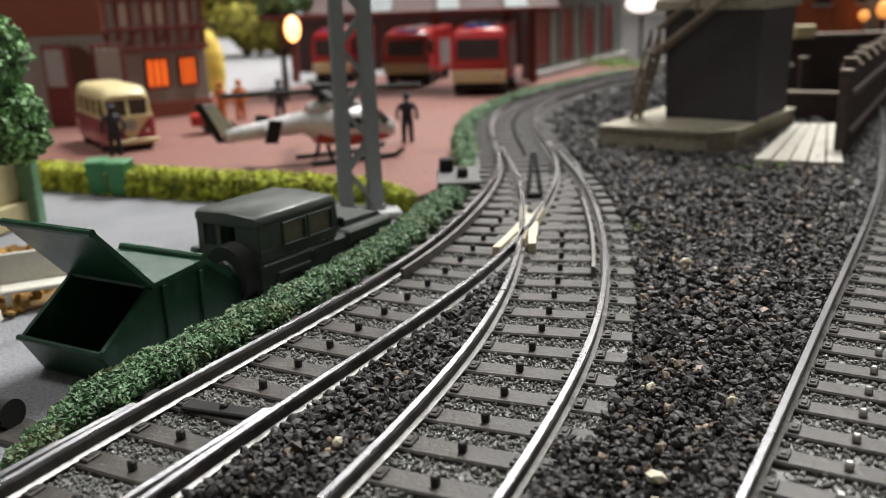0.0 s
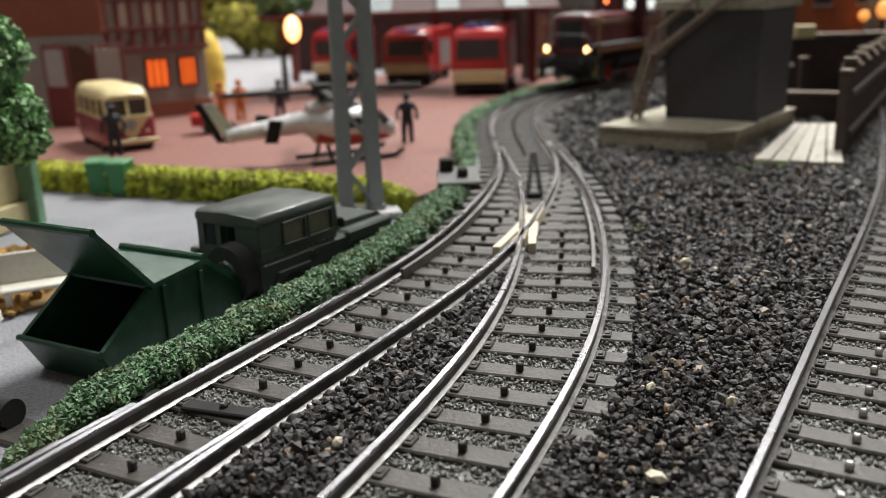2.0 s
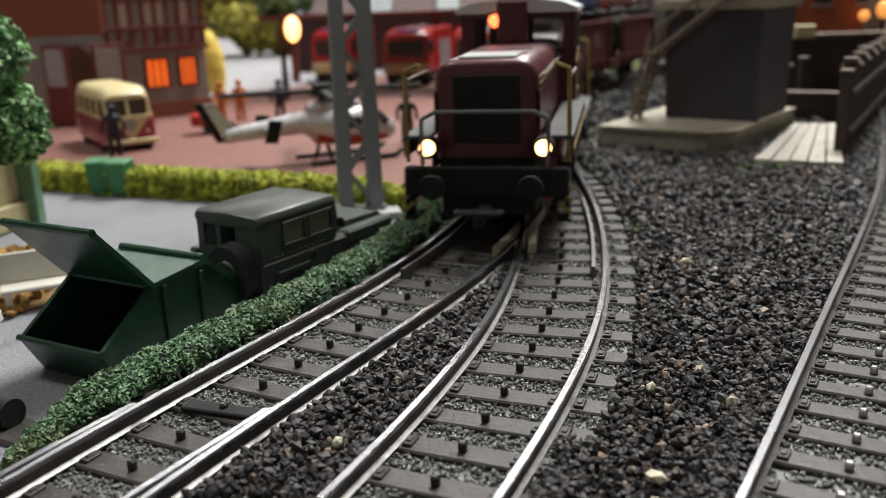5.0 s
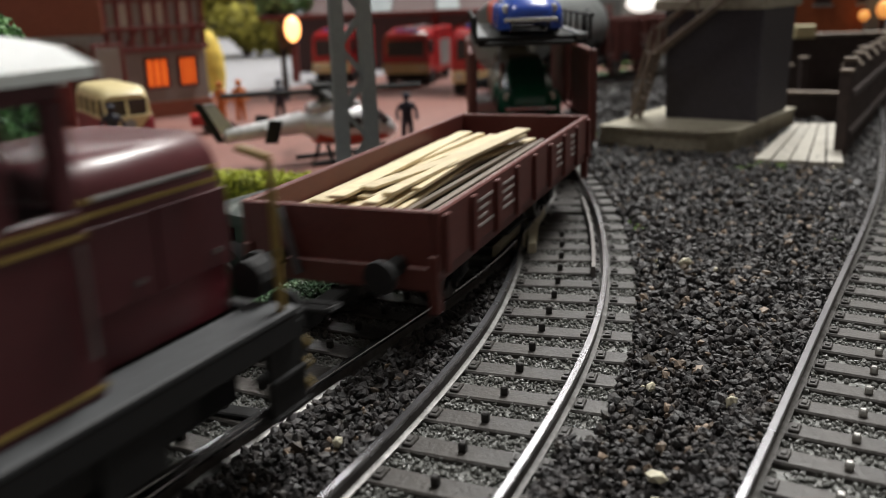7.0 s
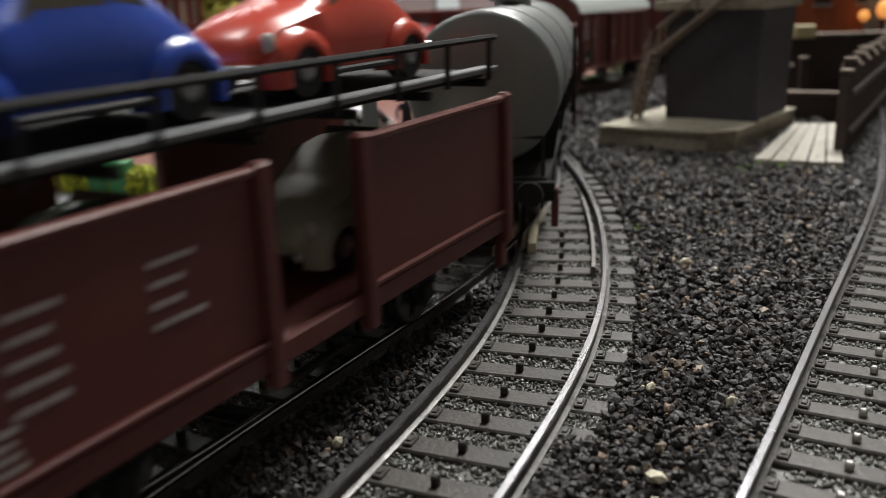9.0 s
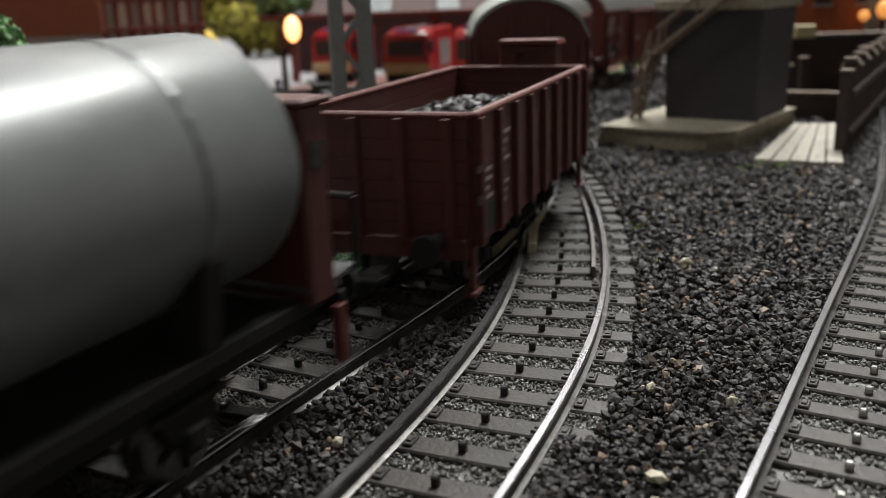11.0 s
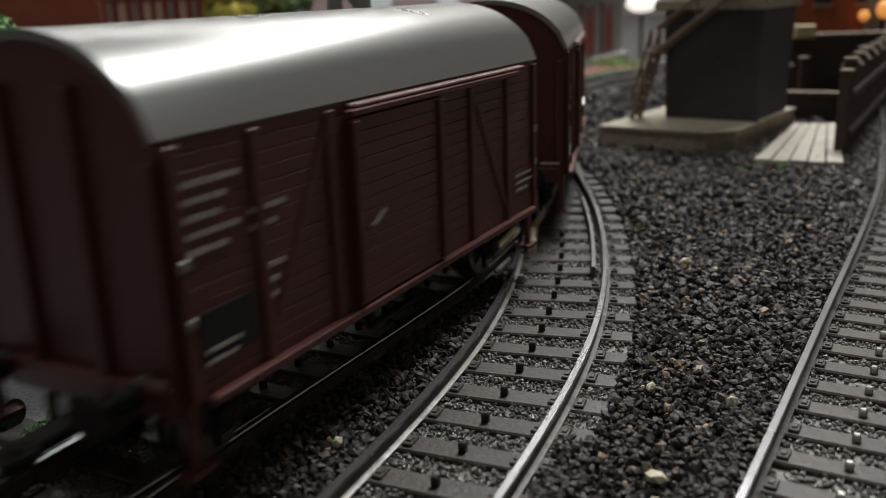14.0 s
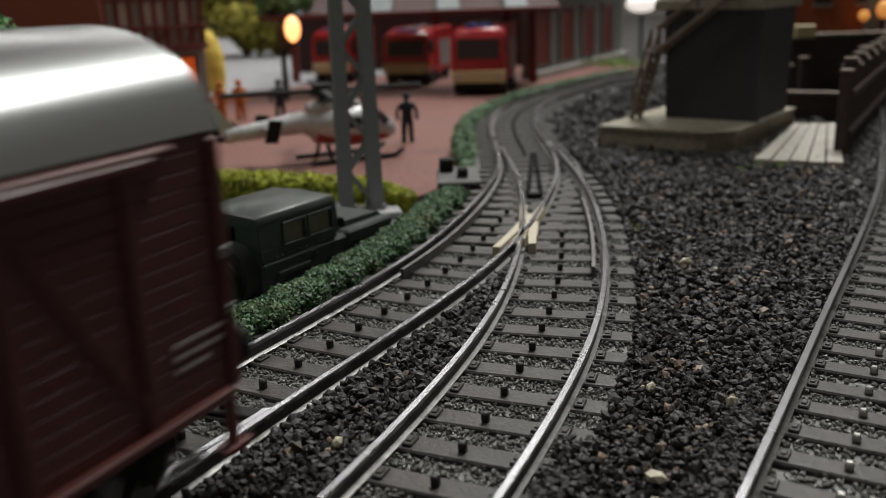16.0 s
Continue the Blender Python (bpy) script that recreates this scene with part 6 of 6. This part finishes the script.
def garage_hall():
    b = thing("garage_hall", "long grey garage hall with red doors and a panelled canopy", "building")
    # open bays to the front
    # back wall, lintel and canopy underside carry the bay shade in their brown
    part("back_wall", Shape().box(-20, 720, 22, 190, 4, 64), GARAGE_SHADE, b)
    for x in (-100, -50, 0, 46, 62):
        part("pier", Shape().box(x, 640 - (60 if x > 40 else 0), 20, 5, 6, 58, 0.4), TIMBER_RED, b, "dark red bay pier")
    part("lintel", Shape().box(-20, 636, 45, 168, 6, 14, 0.4), GARAGE_SHADE, b)
    for x in (-84, -32, 8, 48):
        part("roof_panel", Shape().box(x, 560, 47.5, 13.5, 60, 1.6, 0.3, rx=14), ROOF_PANEL, b, "blue-grey canopy panel")
    part("canopy_edge", Shape().box(-14, 530, 39.4, 176, 2, 2.4, 0.3), TIMBER_RED, b)
    part("canopy_under", Shape().box(-14, 566, 46.5, 176, 66, 1.0, rx=14), GARAGE_SHADE, b)
    # long side wall with doors, running away beside the track
    x0, y0, x1, y1 = 62.0, 600.0, 160.0, 775.0
    ang = math.degrees(math.atan2(y1 - y0, x1 - x0))
    n = math.hypot(x1 - x0, y1 - y0)
    m = at(x0, y0, -8, ang)
    part("side_wall", Shape().box(n / 2, 3, 32, n, 5, 64, 0.4), PANEL_GREY, b, m=m)
    part("side_roof", Shape().box(n / 2, 6, 65, n + 6, 26, 3, 0.4, rx=12), ROOF_PANEL, b, m=m)
    for i in range(4):
        x = 22 + i * n / 4.4
        d = part("side_door", Shape().box(x, 0.2, 26, 24, 1.4, 36, 0.3), TIMBER_RED, b, "dark red side door", m=m)
        part("door_frame", Shape().box(x - 13, -0.4, 26, 2.4, 2.4, 39, 0.2).box(x + 13, -0.4, 26, 2.4, 2.4, 39, 0.2).box(x, -0.4, 45.4, 28, 2.4, 1.8, 0.2), PANEL_GREY, d)
    part("side_kerb", Shape().box(n / 2, -3, 2, n, 7, 5, 0.4), BASE_GREY, b, m=m)
    return b


def signal_tower():
    t = thing("signal_tower", "dark boarded signal tower on a concrete plinth", "tower")
    ang = math.degrees(math.atan2(-0.612, 0.791))
    m = at(PL0[0], PL0[1], 0, ang)
    # plinth with one cut corner, in its own frame
    poly = [(0, 0), (38, 0), (45, 7), (45, 70), (0, 70)]
    part("plinth", Shape().prism(poly, -6, 3.0, "z"), PLINTH, t, "weathered concrete plinth", m=m)
    part("plinth_top", Shape().prism([(-0.6, -0.6), (38.3, -0.6), (45.6, 6.7), (45.6, 70.6), (-0.6, 70.6)], 3.0, 4.0, "z"), PLINTH, t, m=m)
    x0, x1, y0, y1 = 10.0, 42.5, 28.0, 63.0
    x0, y0 = (np.array([82.9, 321.8]) - PL0) @ PE1, (np.array([82.9, 321.8]) - PL0) @ PE2
    x1, y1 = x0 + 32.0, y0 + 35.0
    part("shaft", Shape().loft([[(x0, y0, 4), (x1, y0, 4), (x1, y1, 4), (x0, y1, 4)], [(x0 - 1, y0 - 1, 42), (x1 + 1, y0 - 1, 42), (x1 + 1, y1 + 1, 42), (x0 - 1, y1 + 1, 42)]]), TOWER_BRICK, t, m=m)
    part("ledge", Shape().box((x0 + x1) / 2 - 1, (y0 + y1) / 2, 43.2, x1 - x0 + 7, y1 - y0 + 6, 3.4, 0.4), PLINTH, t, "pale projecting ledge", m=m)
    part("cabin", Shape().box((x0 + x1) / 2, (y0 + y1) / 2, 68, x1 - x0 + 4, y1 - y0 + 4, 40, 0.5), TOWER_BRICK, t, m=m)
    part("corner_strip", Shape().box(x1 + 0.5, y0 - 0.3, 24, 2.0, 2.0, 41, 0.3), TOWER_BRICK, t, m=m)
    # outside stair: a steep lower flight, a landing, an upper flight along the front
    st = part("stair", Shape().box(x0 - 3.0, y0 - 3.5, 27.0, 6, 6, 0.9, 0.2), STAIR_WOOD, t, "weathered wooden stair landing", m=m)

    def flight(a, b, wide, steps, dirn):
        a, b = Vector(a), Vector(b)
        side_v = Vector(dirn).normalized() * wide / 2
        for q in (-1, 1):
            part("stringer", Shape().cyl(a + q * side_v, b + q * side_v, 1.0, 1.0, 6), STAIR_WOOD, st)
            up = Vector((0, 0, 8))
            part("handrail", Shape().cyl(a + q * side_v + up, b + q * side_v + up, 0.6, 0.6, 6), STAIR_WOOD, st)
            for k in (0.05, 0.5, 0.95):
                p0 = a.lerp(b, k) + q * side_v
                part("baluster", Shape().cyl(p0, p0 + up, 0.5, 0.5, 6), STAIR_WOOD, st)
        for i in range(steps):
            p0 = a.lerp(b, (i + 0.5) / steps)
            part("tread", Shape().cyl(p0 - side_v, p0 + side_v, 0.7, 0.7, 6), STAIR_WOOD, st)

    flight((x0 - 9.0, y0 - 6, 4.2), (x0 - 3.0, y0 - 4, 27.0), 5.0, 9, (0.2, 1, 0))
    flight((x0 - 2.0, y0 - 3.5, 27.5), (x0 + 27, y0 - 3.5, 49.0), 5.0, 11, (0, 1, 0))
    return t


def right_yard():
    boards = thing("platform_boards", "pale weathered crossing boards beside the plinth", "boards")
    a0, a1, b0, b1 = Vector((94.5, 262.5)), Vector((117.5, 252.0)), Vector((133, 329)), Vector((147, 325.5))
    for i in range(5):
        u0, u1 = i / 5 + 0.012, (i + 1) / 5 - 0.012
        q = [a0.lerp(a1, u0), a0.lerp(a1, u1), b0.lerp(b1, u1), b0.lerp(b1, u0)]
        part("board", Shape().prism([(p.x, p.y) for p in q], -4.6, -1.0 - 0.2 * (i % 2), "z"), PLANK, boards)
    fence = thing("board_fence", "dark wooden board fence with pale post tops", "fence")
    p0, p1 = Vector((125.0, 272.0)), Vector((215.0, 420.0))
    for i in range(24):
        p = p0.lerp(p1, i / 23)
        tall = 23.5 + 1.5 * ((i * 5) % 3)
        part("fence_board", Shape().box(p.x, p.y, -4.5 + tall / 2 + 2, 3.6, 3.2, tall + 4, 0.4, rz=-31), FENCE, fence)
        part("post_cap", Shape().box(p.x, p.y, tall - 0.2, 4.2, 3.8, 0.9, 0.2, rz=-31), STAIR_WOOD, fence, "pale post cap")
    for z in (4, 16):
        part("fence_rail", Shape().box((p0.x + p1.x) / 2 + 2, (p0.y + p1.y) / 2, z, 1.6, (p1 - p0).length, 2.4, 0.3, rz=-31.3), FENCE, fence)
    low = thing("low_timber_wall", "dark low timber wall with a pale cap", "wall")
    part("panel", Shape().box(147, 350, 1, 30, 3.4, 12, 0.4, rz=-30), FENCE, low)
    part("cap", Shape().box(147, 350, 7.4, 31, 4.4, 1.2, 0.3, rz=-30), STAIR_WOOD, low, "pale weathered cap")
    far = thing("retaining_wall", "dark brown retaining wall with a pale coping", "wall")
    part("wall", Shape().box(212, 432, 9, 92, 5, 30, 0.4, rz=-4), FENCE, far)
    part("coping", Shape().box(212, 431, 24.6, 94, 7, 1.6, 0.3, rz=-4), STAIR_WOOD, far, "pale coping")
    for x, y, hgt in ((158, 402, 18), (170, 415, 20), (186, 405, 17), (196, 412, 24)):
        post = thing("timber_post", "short dark timber post in the coal yard", "post", group="posts in the coal yard")
        part("shaft", Shape().box(x, y, -4.6 + hgt / 2, 3.2, 3.2, hgt, 0.4), FENCE, post)
        part("cap", Shape().box(x, y, -4.4 + hgt, 4.0, 4.0, 1.0, 0.2), STAIR_WOOD, post)
    shed = thing("rust_red_building", "rusty orange building with dark door at the back", "building", at(215, 530, -8))
    part("wall", Shape().box(0, 0, 34, 78, 40, 90, 0.6), RUST, shed)
    for x in (-24, 2, 26):
        d = part("window", Shape().box(x, -20.4, 52, 9, 1, 15, 0.2), GARAGE_SHADE, shed)
        part("window_frame", Shape().box(x, -20.8, 60, 11, 1.2, 1.4).box(x, -20.8, 44, 11, 1.2, 1.4), BASE_GREY, d)
    part("corner_strip", Shape().box(30, -21, 34, 8, 2, 90, 0.3), PANEL_GREY, shed)
    box_ = thing("yellow_crate", "small yellow crate on the retaining wall", "crate")
    part("crate_body", Shape().box(174, 428, 26.6, 10, 6, 6, 0.5), CREAM, box_)
    lampish = thing("amber_lantern", "glowing amber lantern cluster at the back", "lamp", at(247, 500, -8))
    part("pole", Shape().cyl((0, 0, 0), (0, 0, 38), 1.2, 1.0, 8), BLACK, lampish)
    part("globe", Shape().ball((0, 0, 41), 4, 4, 5, 14, 8), AMBER_GLOBE, lampish, "amber glowing globe", smooth=60)
    part("globe", Shape().ball((-9, 4, 38), 3, 3, 3, 14, 8), AMBER_GLOBE, lampish, "amber glowing globe", smooth=60)


fire_house()
garage_hall()
signal_tower()
right_yard()
lamp = thing("glowing_globe", "street lamp with a large glowing warm globe", "street lamp", at(-83, 530, -8))
part("pole", Shape().cyl((-6, 0, 0), (-6, 0, 30), 1.3, 1.1, 8).cyl((-6, 0, 28), (0, 0, 33), 0.9, 0.9, 8), BLACK, lamp)
part("globe", Shape().ball((0, 0, 41), 4.6, 4.6, 7.5, 16, 10), GLOBE, lamp, "warm glowing globe", smooth=60)
# Brightly lit white object of unknown kind: glow and pole are added.
white_blob = thing("glowing_globe", "bright white blob behind the hall, given its own glow, on an added pole", "street lamp", at(168, 740, -8))
part("pole", Shape().cyl((0, 0, 0), (0, 0, 40), 1.5, 1.2, 8), BLACK, white_blob)
part("globe", Shape().ball((0, 0, 44), 13, 8, 7, 16, 10), WHITE_GLOW, white_blob, "white blob made to glow", smooth=60)
for k, (x, y, hh, sp) in enumerate(((-300, 900, 96, 46), (-250, 930, 104, 48), (-198, 945, 100, 46), (-146, 950, 96, 46), (-96, 980, 104, 48))):
    tree("yellow-green autumn model tree behind the street", x, y, -8, hh, sp, YELLOW_TREE, 2600, 6.0, 60 + k, low=0.1)
tree("dark model tree beside the street lamp", -92, 545, -8, 74, 24, TREE_GREEN, 2600, 4.2, 71, low=0.72)
cone = thing("yellow_haystack", "tall yellow rounded haystack by the fire house", "haystack", at(-146, 585, -8))
part("straw_cone", Shape().loft([[(r * math.cos(a), r * math.sin(a), z) for a in np.linspace(0, 6.28, 14, endpoint=False)] for z, r in ((0, 7), (11, 9), (24, 8.4), (33, 6), (40, 1.5))]), mat("straw_yellow", (0.75, 0.55, 0.10), 0.8, 0.0, 0.3, 500, 0.4), cone, smooth=60)


def moss_place(cx, cy, rx, ry, z):
    return lambda r, n: np.stack([cx + rx * r.randn(n) * 0.5, cy + ry * r.randn(n) * 0.5, z + r.rand(n) * 1.2], 1)


for cx, cy, rx, ry, z, n in ((98, 259, 10, 2, -4, 130), (70, 330, 8, 6, -3.5, 120), (44, 196, 2, 8, -3.9, 25), (84, 175, 3, 8, -3.9, 25), (128, 640, 22, 40, -3, 400)):
    tagged(part("moss", stones(n, moss_place(cx, cy, rx, ry, z), 1.6, int(cx), 0.7), GRASS), "small patch of bright green moss on the gravel", "moss", kind="stuff")


# ---- what moves ----
def motions():
    times = [i / 4 for i in range(65)]
    loads = {FLAT_WAGON.name: [(TIMBER, FLAT)], GONDOLA.name: [(COAL_LOAD, FLAT)], CARRIER.name: [(c, at(0, y, z)) for c, y, z in CARS]}
    for v, u, base in TRAIN:
        rows = [(t, rail_pose(u - SPEED * t, base)) for t in times]
        walk(v, rows)
        for load, m in loads.get(v.name, ()):
            walk(load, [(t, p @ m) for t, p in rows])
    for ob, _, _, (y, r) in RIDERS:
        step = 2 / 30
        turn = math.degrees(SPEED / r)
        rows = []
        for i in range(241):
            t = i * step
            rows.append((t, at(0, y, r, 0, turn * t)))
        walk(ob, rows)


motions()
